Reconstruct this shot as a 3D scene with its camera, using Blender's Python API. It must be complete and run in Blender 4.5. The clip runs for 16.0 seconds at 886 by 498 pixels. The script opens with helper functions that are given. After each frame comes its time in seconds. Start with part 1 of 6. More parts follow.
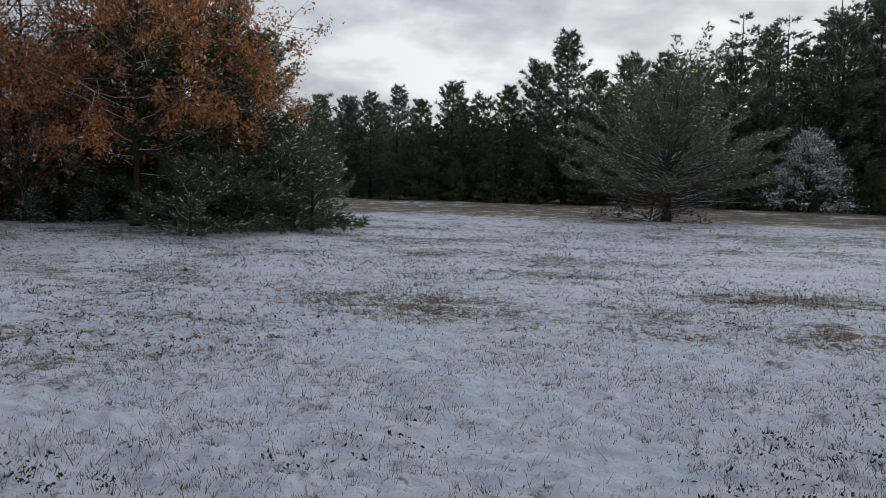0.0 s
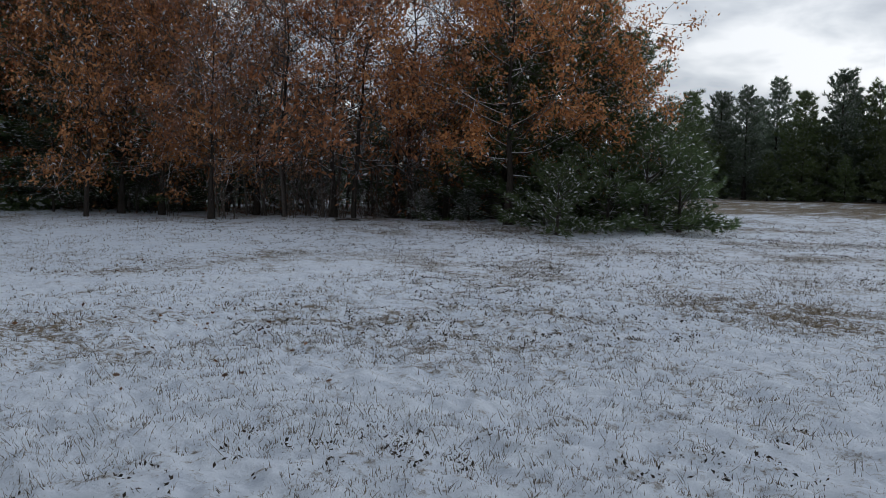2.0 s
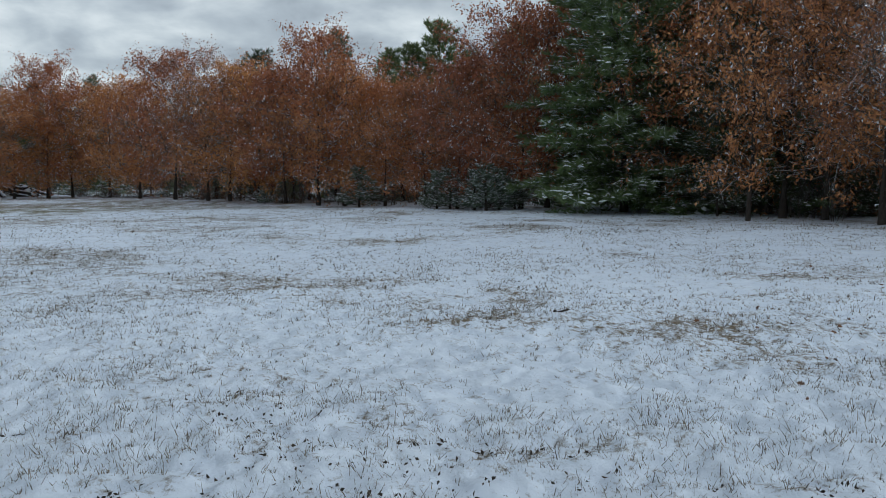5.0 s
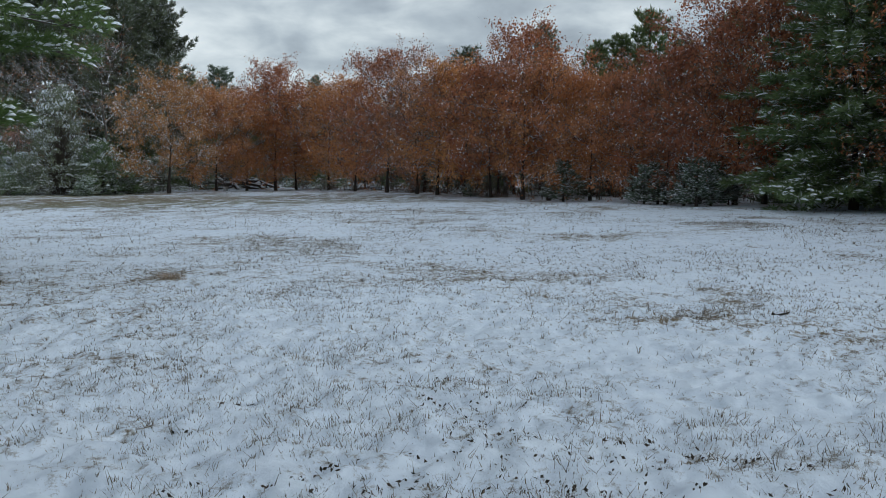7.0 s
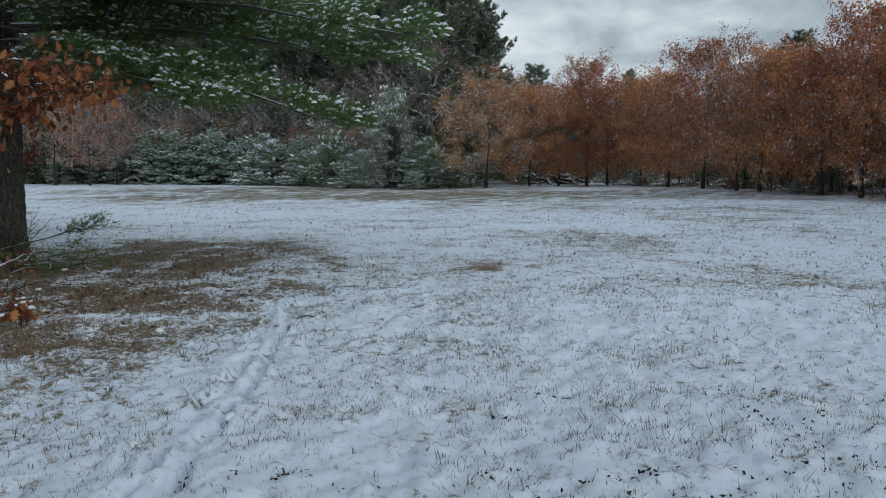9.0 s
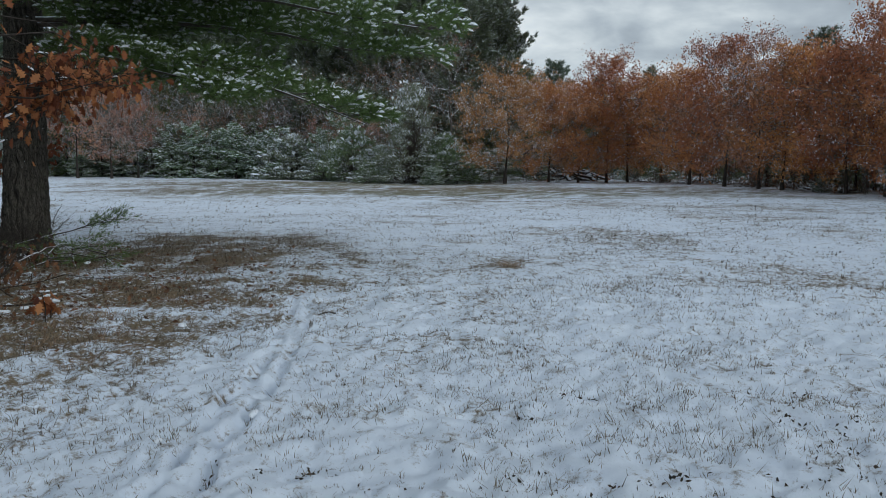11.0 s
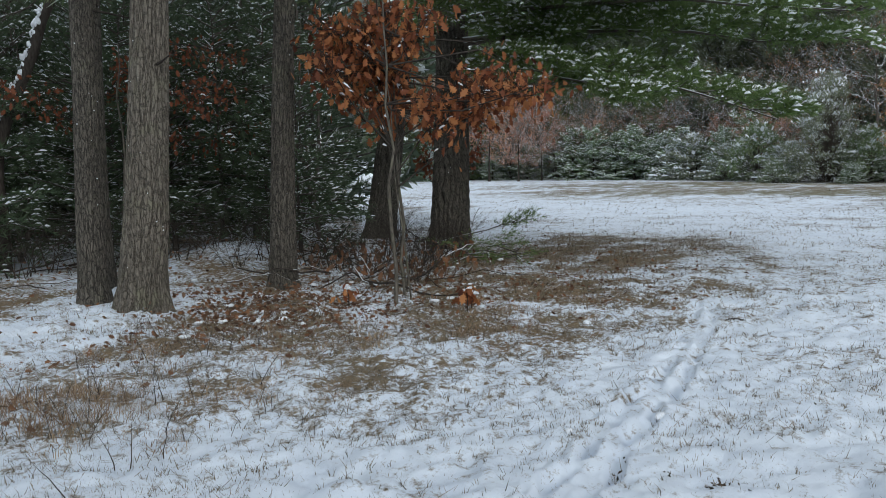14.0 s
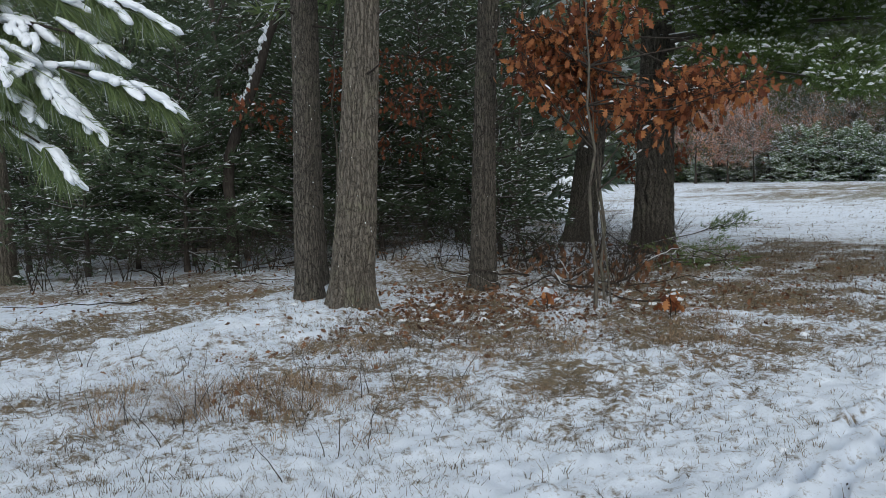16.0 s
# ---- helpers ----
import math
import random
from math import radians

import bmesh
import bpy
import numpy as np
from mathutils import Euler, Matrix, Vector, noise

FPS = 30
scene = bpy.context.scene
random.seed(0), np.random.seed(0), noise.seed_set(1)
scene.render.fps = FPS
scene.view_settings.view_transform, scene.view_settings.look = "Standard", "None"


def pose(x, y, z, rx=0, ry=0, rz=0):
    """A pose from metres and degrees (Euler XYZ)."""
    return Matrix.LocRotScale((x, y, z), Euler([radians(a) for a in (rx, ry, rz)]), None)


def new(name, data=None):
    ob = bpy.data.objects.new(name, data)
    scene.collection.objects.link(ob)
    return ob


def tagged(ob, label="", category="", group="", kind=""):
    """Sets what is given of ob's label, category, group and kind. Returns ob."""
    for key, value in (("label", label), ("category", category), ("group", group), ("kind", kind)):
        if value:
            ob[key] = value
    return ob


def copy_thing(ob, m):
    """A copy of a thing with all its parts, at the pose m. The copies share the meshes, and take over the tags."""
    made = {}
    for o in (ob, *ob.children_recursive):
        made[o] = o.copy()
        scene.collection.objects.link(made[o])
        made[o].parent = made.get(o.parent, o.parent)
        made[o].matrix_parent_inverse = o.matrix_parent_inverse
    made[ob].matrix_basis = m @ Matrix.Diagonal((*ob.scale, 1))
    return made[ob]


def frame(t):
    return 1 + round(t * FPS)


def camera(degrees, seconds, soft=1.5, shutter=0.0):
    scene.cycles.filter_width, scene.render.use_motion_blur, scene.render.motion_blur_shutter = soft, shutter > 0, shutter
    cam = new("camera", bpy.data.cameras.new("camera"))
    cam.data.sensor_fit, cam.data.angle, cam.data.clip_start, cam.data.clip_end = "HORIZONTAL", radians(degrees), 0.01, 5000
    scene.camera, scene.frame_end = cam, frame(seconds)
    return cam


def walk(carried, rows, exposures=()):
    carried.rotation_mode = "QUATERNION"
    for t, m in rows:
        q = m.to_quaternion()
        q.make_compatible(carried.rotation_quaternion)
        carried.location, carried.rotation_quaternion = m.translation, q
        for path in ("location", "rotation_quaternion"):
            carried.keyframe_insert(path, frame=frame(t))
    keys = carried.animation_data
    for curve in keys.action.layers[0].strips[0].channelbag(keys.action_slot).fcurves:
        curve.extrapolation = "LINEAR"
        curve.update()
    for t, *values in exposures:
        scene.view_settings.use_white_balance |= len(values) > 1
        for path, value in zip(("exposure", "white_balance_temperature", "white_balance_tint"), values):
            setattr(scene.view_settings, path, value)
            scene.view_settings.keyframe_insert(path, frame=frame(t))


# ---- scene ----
import functools


def eye_at(x, y, z, yaw, pitch, roll):
    """A pose from a place, a heading to the left of +y, a pitch and a lean."""
    return pose(x, y, z) @ pose(0, 0, 0, 0, 0, yaw) @ pose(0, 0, 0, 90 + pitch) @ pose(0, 0, 0, 0, 0, roll)


cam = camera(56.64, 16.0, soft=0.7, shutter=0.0)
PATH = [
    (0, eye_at(0.206, 0.064, 1.531, 0.00, -4.42, 1.68)),
    (0.5, eye_at(0.149, 0.090, 1.526, 6.80, -4.54, 1.47)),
    (1, eye_at(0.156, 0.163, 1.520, 14.02, -4.75, 1.68)),
    (1.5, eye_at(0.194, 0.205, 1.510, 20.04, -4.90, 1.19)),
    (2, eye_at(0.206, 0.210, 1.506, 25.15, -4.97, 1.21)),
    (2.5, eye_at(0.165, 0.231, 1.482, 33.92, -5.19, 1.78)),
    (3, eye_at(0.103, 0.171, 1.491, 42.68, -5.32, 0.82)),
    (3.5, eye_at(0.019, 0.118, 1.494, 50.42, -5.23, -0.02)),
    (4, eye_at(-0.035, 0.076, 1.482, 56.93, -5.23, -0.57)),
    (4.2, eye_at(-0.039, 0.087, 1.485, 60.24, -5.14, -0.75)),
    (6.3, eye_at(-0.023, 0.065, 1.495, 74.46, -5.03, 0.19)),
    (6.5, eye_at(-0.022, 0.060, 1.494, 76.05, -5.06, 0.02)),
    (7, eye_at(-0.031, 0.040, 1.488, 82.58, -5.17, -0.39)),
    (7.5, eye_at(-0.036, 0.015, 1.487, 89.63, -5.20, -0.40)),
    (8, eye_at(-0.059, -0.006, 1.488, 95.05, -5.17, -0.16)),
    (8.5, eye_at(-0.063, -0.023, 1.485, 101.50, -5.02, -0.47)),
    (8.7, eye_at(-0.054, -0.031, 1.487, 103.27, -5.11, -0.55)),
    (10.8, eye_at(-0.100, -0.123, 1.504, 104.89, -5.77, 0.00)),
    (11, eye_at(-0.100, -0.114, 1.504, 105.10, -5.67, 0.08)),
    (11.5, eye_at(-0.133, -0.100, 1.501, 111.14, -5.72, -0.49)),
    (12, eye_at(-0.145, -0.089, 1.503, 115.17, -5.56, -0.69)),
    (12.5, eye_at(-0.146, -0.085, 1.501, 116.10, -5.48, -0.43)),
    (13, eye_at(-0.141, -0.086, 1.499, 123.64, -5.42, -0.43)),
    (13.5, eye_at(-0.087, -0.132, 1.503, 129.10, -5.32, -0.70)),
    (14, eye_at(-0.033, -0.181, 1.508, 132.24, -5.34, -1.15)),
    (14.5, eye_at(-0.000, -0.202, 1.508, 133.78, -5.19, -1.17)),
    (15, eye_at(-0.025, -0.197, 1.505, 136.09, -5.02, -1.15)),
    (15.5, eye_at(-0.037, -0.190, 1.504, 138.86, -4.92, -1.15)),
    (16, eye_at(-0.044, -0.201, 1.501, 146.07, -4.80, -1.57)),
]
EXPOSURES = [(0.0, -0.92, 6350, 11), (1.5, -0.88, 6280, 10), (3.0, -0.42, 6180, 9), (3.5, -0.32, 6080, 6), (7.0, -0.38, 6030, 3), (11.0, -0.44, 6060, 4), (13.0, -0.06, 6260, 6), (14.5, 0.08, 6400, 6), (16.0, 0.08, 6480, 7)]
walk(cam, PATH, EXPOSURES)

# ---- world, sun ----
world = bpy.data.worlds.new("overcast_sky")
scene.world = world
world.use_nodes = True
wt = world.node_tree
wt.nodes.clear()
SUN_AZ, SUN_EL = -22.0, 24.0  # degrees to the left of +y, degrees up


def wnode(kind, **props):
    n = wt.nodes.new(kind)
    for k, v in props.items():
        setattr(n, k, v)
    return n


sky = wnode("ShaderNodeTexSky", sky_type="NISHITA", sun_disc=False, sun_elevation=radians(SUN_EL), sun_rotation=radians(-SUN_AZ))
sky_bg = wnode("ShaderNodeBackground")
sky_bg.inputs["Strength"].default_value = 0.1
wt.links.new(sky.outputs[0], sky_bg.inputs["Color"])
wco = wnode("ShaderNodeTexCoord")
way = wnode("ShaderNodeSeparateXYZ")
wt.links.new(wco.outputs["Generated"], way.inputs[0])


def wmath(op, a, b=0.0):
    n = wnode("ShaderNodeMath", operation=op)
    for k, v in ((0, a), (1, b)):
        if isinstance(v, bpy.types.NodeSocket):
            wt.links.new(v, n.inputs[k])
        else:
            n.inputs[k].default_value = v
    return n.outputs[0]


# a level deck of cloud, drawn together towards the horizon
rise = wmath("ADD", wmath("MAXIMUM", way.outputs["Z"], 0.0), 0.30)
deck = wnode("ShaderNodeCombineXYZ")
wt.links.new(wmath("DIVIDE", way.outputs["X"], rise), deck.inputs[0])
wt.links.new(wmath("DIVIDE", way.outputs["Y"], rise), deck.inputs[1])
deck.inputs[2].default_value = 7.1


def cloud_noise(scale, detail, dist):
    n = wnode("ShaderNodeTexNoise")
    for k, v in (("Scale", scale), ("Detail", detail), ("Roughness", 0.5), ("Distortion", dist)):
        n.inputs[k].default_value = v
    wt.links.new(deck.outputs[0], n.inputs["Vector"])
    return n.outputs["Fac"]


cloud = wmath("ADD", wmath("MULTIPLY", cloud_noise(1.5, 3.0, 0.2), 0.5), wmath("MULTIPLY", cloud_noise(4.6, 5.0, 0.2), 0.5))
# the clouds are thinner and brighter round the hidden sun
sun_way = Vector((-math.sin(radians(SUN_AZ)) * math.cos(radians(SUN_EL)), math.cos(radians(SUN_AZ)) * math.cos(radians(SUN_EL)), math.sin(radians(SUN_EL))))
dot = wnode("ShaderNodeVectorMath", operation="DOT_PRODUCT")
wt.links.new(wco.outputs["Generated"], dot.inputs[0])
dot.inputs[1].default_value = sun_way
glow = wnode("ShaderNodeMapRange", interpolation_type="SMOOTHSTEP")
for k, v in ((1, 0.45), (2, 1.0), (3, 1.1), (4, 1.85)):
    glow.inputs[k].default_value = v
wt.links.new(dot.outputs["Value"], glow.inputs[0])
ramp = wnode("ShaderNodeValToRGB")
for pos, col in ((0.40, (0.43, 0.46, 0.51)), (0.475, (0.57, 0.605, 0.655)), (0.53, (0.72, 0.75, 0.785)), (0.61, (0.98, 0.99, 1.0))):
    e = ramp.color_ramp.elements.new(pos)
    e.color = (*col, 1)
ramp.color_ramp.elements.remove(ramp.color_ramp.elements[0])
ramp.color_ramp.elements.remove(ramp.color_ramp.elements[-1])
wt.links.new(cloud, ramp.inputs["Fac"])
cloud_bg = wnode("ShaderNodeBackground")
wt.links.new(glow.outputs[0], cloud_bg.inputs["Strength"])
wt.links.new(ramp.outputs["Color"], cloud_bg.inputs["Color"])
wmix = wnode("ShaderNodeMixShader")
wmix.inputs[0].default_value = 0.9
wt.links.new(sky_bg.outputs[0], wmix.inputs[1])
wt.links.new(cloud_bg.outputs[0], wmix.inputs[2])
wout = wnode("ShaderNodeOutputWorld")
wt.links.new(wmix.outputs[0], wout.inputs["Surface"])

sun = new("sun", bpy.data.lights.new("sun", "SUN"))
sun.data.energy, sun.data.angle, sun.data.color = 0.9, radians(18), (1.0, 0.97, 0.93)
sun.matrix_world = pose(0, 0, 30) @ pose(0, 0, 0, 0, 0, SUN_AZ) @ pose(0, 0, 0, -(90 - SUN_EL))


# ---- materials ----
def shader(name, rough=0.8):
    m = bpy.data.materials.new(name)
    m.use_nodes = True
    nt = m.node_tree
    b = nt.nodes["Principled BSDF"]
    b.inputs["Roughness"].default_value = rough
    b.inputs["Specular IOR Level"].default_value = 0.25
    return m, nt, b


def node(nt, kind, ins=(), **props):
    n = nt.nodes.new(kind)
    for k, v in props.items():
        setattr(n, k, v)
    for k, v in dict(ins).items():
        if isinstance(v, bpy.types.NodeSocket):
            nt.links.new(v, n.inputs[k])
        else:
            n.inputs[k].default_value = v
    return n


def noise_of(nt, scale, detail=4.0, rough=0.55, vector=None, dist=0.0):
    ins = {"Scale": scale, "Detail": detail, "Roughness": rough, "Distortion": dist}
    if vector:
        ins["Vector"] = vector
    return node(nt, "ShaderNodeTexNoise", ins).outputs["Fac"]


def ramp_of(nt, fac, stops):
    r = node(nt, "ShaderNodeValToRGB", {"Fac": fac})
    el = r.color_ramp.elements
    while len(el) < len(stops):
        el.new(0.5)
    for e, (p, c) in zip(el, stops):
        e.position = p
        e.color = (*c, 1) if isinstance(c, tuple) else (c, c, c, 1)
    return r.outputs["Color"]


def mix_of(nt, fac, a, b, mode="MIX"):
    n = node(nt, "ShaderNodeMix", {"Factor": fac}, data_type="RGBA", blend_type=mode)
    for k, v in ((6, a), (7, b)):
        if isinstance(v, bpy.types.NodeSocket):
            nt.links.new(v, n.inputs[k])
        else:
            n.inputs[k].default_value = (*v, 1)
    return n.outputs[2]


def maths(nt, op, a, b=0.0, clamp=False):
    n = node(nt, "ShaderNodeMath", {0: a, 1: b}, operation=op, use_clamp=clamp)
    return n.outputs[0]


def bump_of(nt, b, height, strength, distance):
    n = node(nt, "ShaderNodeBump", {"Height": height, "Strength": strength, "Distance": distance})
    nt.links.new(n.outputs[0], b.inputs["Normal"])


def up_of(nt):
    """How far a surface faces upwards."""
    g = node(nt, "ShaderNodeNewGeometry")
    return node(nt, "ShaderNodeSeparateXYZ", {0: g.outputs["Normal"]}).outputs["Z"]


SNOW_WHITE = (0.78, 0.82, 0.88)


def snow_material():
    m, nt, b = shader("snow", 0.55)
    co = node(nt, "ShaderNodeTexCoord").outputs["Object"]
    n = noise_of(nt, 35, 5, vector=co)
    nt.links.new(mix_of(nt, n, (0.72, 0.77, 0.84), (0.84, 0.87, 0.92)), b.inputs["Base Color"])
    bump_of(nt, b, n, 0.3, 0.01)
    return m


def bark_material(name, dark, light, scale=1.0, snow=0.0, stretch=6.0, moss=0.0, plates=False):
    """Furrowed bark; snow: how much of it lies on faces that look up."""
    m, nt, b = shader(name, 0.9)
    co = node(nt, "ShaderNodeTexCoord").outputs["Object"]
    mp = node(nt, "ShaderNodeMapping", {"Vector": co, "Scale": (stretch, stretch, 1.0)}).outputs[0]
    n1 = noise_of(nt, 7 * scale, 6, 0.65, mp, 0.4)
    n2 = noise_of(nt, 1.3 * scale, 3, 0.5, co)
    col = ramp_of(nt, n1, [(0.3, dark), (0.62, light)])
    col = mix_of(nt, maths(nt, "MULTIPLY", n2, 0.7), col, tuple(0.5 * c for c in dark))
    if moss:
        patch = ramp_of(nt, noise_of(nt, 3.0, 4, 0.6, co), [(0.52, 0.0), (0.66, 1.0)])
        col = mix_of(nt, maths(nt, "MULTIPLY", patch, moss), col, (0.16, 0.17, 0.10))
    if plates:  # colour darkened in the furrows and cracks, which brings out the plates
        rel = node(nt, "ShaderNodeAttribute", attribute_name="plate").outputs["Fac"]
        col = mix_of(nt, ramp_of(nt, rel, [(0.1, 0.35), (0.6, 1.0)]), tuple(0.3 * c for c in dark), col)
        wob = node(nt, "ShaderNodeTexNoise", {"Vector": co, "Scale": 9.0, "Detail": 3.0}).outputs["Color"]
        jig = node(nt, "ShaderNodeVectorMath", {0: co, 1: node(nt, "ShaderNodeVectorMath", {0: wob, "Scale": 0.07}, operation="SCALE").outputs[0]}, operation="ADD").outputs[0]
        cell = node(nt, "ShaderNodeMapping", {"Vector": jig, "Scale": (30.0, 30.0, 6.0)}).outputs[0]
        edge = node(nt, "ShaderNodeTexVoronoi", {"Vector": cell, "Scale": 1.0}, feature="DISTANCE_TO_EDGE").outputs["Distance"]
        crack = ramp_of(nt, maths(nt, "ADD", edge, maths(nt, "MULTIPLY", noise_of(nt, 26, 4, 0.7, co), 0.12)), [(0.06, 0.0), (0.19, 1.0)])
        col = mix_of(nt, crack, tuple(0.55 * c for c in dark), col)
        col = mix_of(nt, ramp_of(nt, noise_of(nt, 60, 4, 0.7, co), [(0.45, 0.0), (0.75, 0.5)]), col, tuple(1.25 * c for c in light))
        n1 = maths(nt, "ADD", maths(nt, "MULTIPLY", n1, 0.5), crack)
    if snow:
        lay = maths(nt, "ADD", up_of(nt), maths(nt, "MULTIPLY", noise_of(nt, 3.5, 3, 0.6, co), 0.9))
        lay = ramp_of(nt, lay, [(0.98 - 0.1 * snow, 0.0), (1.12 - 0.1 * snow, min(1.0, snow))])
        col = mix_of(nt, lay, col, SNOW_WHITE)
    nt.links.new(col, b.inputs["Base Color"])
    bump_of(nt, b, n1, 0.8, 0.015)
    return m


def leaf_material(name, colours, thin=0.35, rough=0.6, tint=0.25, frost=0.0, rime=1.0, gain=1.0, drift=False):
    """Leaves or needles: colours vary from piece to piece and from tree to tree; light comes through."""
    m, nt, b = shader(name, rough)
    g = node(nt, "ShaderNodeNewGeometry")
    rnd = g.outputs["Random Per Island"]
    col = ramp_of(nt, rnd, [(i / max(1, len(colours) - 1), c) for i, c in enumerate(colours)])
    info = node(nt, "ShaderNodeObjectInfo").outputs["Random"]
    hsv = node(nt, "ShaderNodeHueSaturation", {"Color": col, "Hue": maths(nt, "ADD", 0.5 - 0.04 * tint, maths(nt, "MULTIPLY", info, 0.08 * tint)),
                                               "Value": maths(nt, "ADD", gain * (1 - 0.8 * tint), maths(nt, "MULTIPLY", info, gain * 1.6 * tint))})
    col = hsv.outputs[0]
    if frost:
        share = 1 - frost
        if drift:  # frost lies in patches a metre or so across
            co = node(nt, "ShaderNodeTexCoord").outputs["Object"]
            share = maths(nt, "SUBTRACT", 1.0, ramp_of(nt, noise_of(nt, 1.1, 3, 0.6, co), [(0.42, 0.04), (0.62, frost)]))
        lay = maths(nt, "GREATER_THAN", maths(nt, "FRACT", maths(nt, "MULTIPLY", rnd, 17.3)), share)
        col = mix_of(nt, maths(nt, "MULTIPLY", lay, rime), col, SNOW_WHITE)
    nt.links.new(col, b.inputs["Base Color"])
    tr = node(nt, "ShaderNodeBsdfTranslucent", {"Color": col})
    mx = node(nt, "ShaderNodeMixShader", {0: thin, 1: b.outputs[0], 2: tr.outputs[0]})
    out = [n for n in nt.nodes if n.type == "OUTPUT_MATERIAL"][0]
    nt.links.new(mx.outputs[0], out.inputs["Surface"])
    return m


def ground_material():
    """Thin snow over dead grass: the attribute bare tells how little snow lies."""
    m, nt, b = shader("snowy_ground", 0.75)
    co = node(nt, "ShaderNodeTexCoord").outputs["Object"]
    bare = node(nt, "ShaderNodeAttribute", attribute_name="bare").outputs["Fac"]
    litter = node(nt, "ShaderNodeAttribute", attribute_name="litter").outputs["Fac"]
    green = node(nt, "ShaderNodeAttribute", attribute_name="green").outputs["Fac"]
    fine = noise_of(nt, 11, 9, 0.8, co)
    mid = noise_of(nt, 2.2, 5, 0.6, co, 0.3)
    big = noise_of(nt, 0.35, 4, 0.55, co)
    cover = maths(nt, "ADD", maths(nt, "MULTIPLY", fine, 1.3), maths(nt, "MULTIPLY", mid, 0.5))
    cover = maths(nt, "ADD", cover, maths(nt, "MULTIPLY", big, 0.25))
    cover = maths(nt, "ADD", cover, maths(nt, "MULTIPLY", bare, 0.36))
    scraps = maths(nt, "MULTIPLY", maths(nt, "SUBTRACT", noise_of(nt, 24, 6, 0.75, co), 0.5), bare)
    cover = maths(nt, "ADD", cover, maths(nt, "MULTIPLY", scraps, 1.7))
    show = ramp_of(nt, maths(nt, "MULTIPLY", cover, 0.5), [(0.545, 0.0), (0.635, 1.0)])
    straw = ramp_of(nt, noise_of(nt, 40, 6, 0.7, co), [(0.3, (0.07, 0.055, 0.038)), (0.55, (0.20, 0.155, 0.10)), (0.75, (0.36, 0.30, 0.21))])
    duff = ramp_of(nt, noise_of(nt, 28, 6, 0.7, co), [(0.3, (0.05, 0.034, 0.02)), (0.5, (0.185, 0.128, 0.08)), (0.62, (0.29, 0.205, 0.13)), (0.78, (0.40, 0.31, 0.21))])
    turf = ramp_of(nt, noise_of(nt, 30, 6, 0.7, co), [(0.3, (0.08, 0.075, 0.045)), (0.7, (0.25, 0.225, 0.14))])
    vary = ramp_of(nt, noise_of(nt, 2.6, 5, 0.7, co), [(0.42, 0.0), (0.6, 0.75)])
    duff = mix_of(nt, vary, duff, mix_of(nt, 0.5, straw, turf))
    soil = mix_of(nt, litter, mix_of(nt, green, straw, turf), duff)
    snowc = ramp_of(nt, noise_of(nt, 3.0, 6, 0.6, co), [(0.3, (0.67, 0.74, 0.85)), (0.7, (0.80, 0.865, 0.955))])
    nt.links.new(mix_of(nt, show, snowc, soil), b.inputs["Base Color"])
    rough_h = maths(nt, "ADD", maths(nt, "ADD", maths(nt, "MULTIPLY", fine, 0.5), maths(nt, "MULTIPLY", mid, 0.8)), maths(nt, "MULTIPLY", noise_of(nt, 6.5, 2, 0.5, co), 0.8))
    bump_of(nt, b, rough_h, 0.75, 0.07)
    return m


SNOW = snow_material()
PINE_BARK = bark_material("pine_bark", (0.03, 0.027, 0.023), (0.20, 0.18, 0.15), 1.0, 0.0, 5.0, 0.35)
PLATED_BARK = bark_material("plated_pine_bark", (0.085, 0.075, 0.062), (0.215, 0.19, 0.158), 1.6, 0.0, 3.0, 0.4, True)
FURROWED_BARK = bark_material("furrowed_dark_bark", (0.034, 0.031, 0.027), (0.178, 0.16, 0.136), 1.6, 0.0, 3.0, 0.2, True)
DARK_BARK = bark_material("dark_bark", (0.022, 0.018, 0.015), (0.085, 0.072, 0.062), 1.0, 0.0, 5.0)
LIMB_BARK = bark_material("snow_lined_bark", (0.055, 0.046, 0.039), (0.17, 0.148, 0.128), 1.5, 1.5, 3.0)
WHITE_BARK = bark_material("snow_plastered_bark", (0.07, 0.058, 0.05), (0.20, 0.175, 0.155), 1.5, 3.0, 3.0)
GREY_BARK = bark_material("grey_twig_bark", (0.07, 0.058, 0.05), (0.20, 0.175, 0.155), 1.5, 0.9, 3.0)
NEEDLES = leaf_material("pine_needles", [(0.065, 0.092, 0.044), (0.10, 0.137, 0.06), (0.145, 0.18, 0.078), (0.09, 0.12, 0.062)], 0.5, frost=0.08, rime=0.55, gain=1.5)
FRESH_NEEDLES = leaf_material("fresh_green_needles", [(0.07, 0.11, 0.04), (0.115, 0.175, 0.06), (0.17, 0.235, 0.09), (0.095, 0.145, 0.06)], 0.5, tint=0.0, gain=1.3)
FROST_NEEDLES = leaf_material("frosted_needles", [(0.09, 0.11, 0.07), (0.13, 0.15, 0.098), (0.175, 0.19, 0.13)], 0.45, frost=0.35, rime=0.6, gain=1.25, drift=True)
CLUMP_NEEDLES = leaf_material("deep_green_needles", [(0.045, 0.072, 0.036), (0.075, 0.112, 0.05), (0.11, 0.15, 0.066), (0.085, 0.10, 0.055)], 0.5, frost=0.07, rime=0.8, gain=1.5)
FIR_NEEDLES = leaf_material("light_fir_needles", [(0.075, 0.115, 0.055), (0.12, 0.17, 0.08), (0.17, 0.215, 0.115)], 0.5, frost=0.2, rime=0.85, gain=1.8, drift=True)
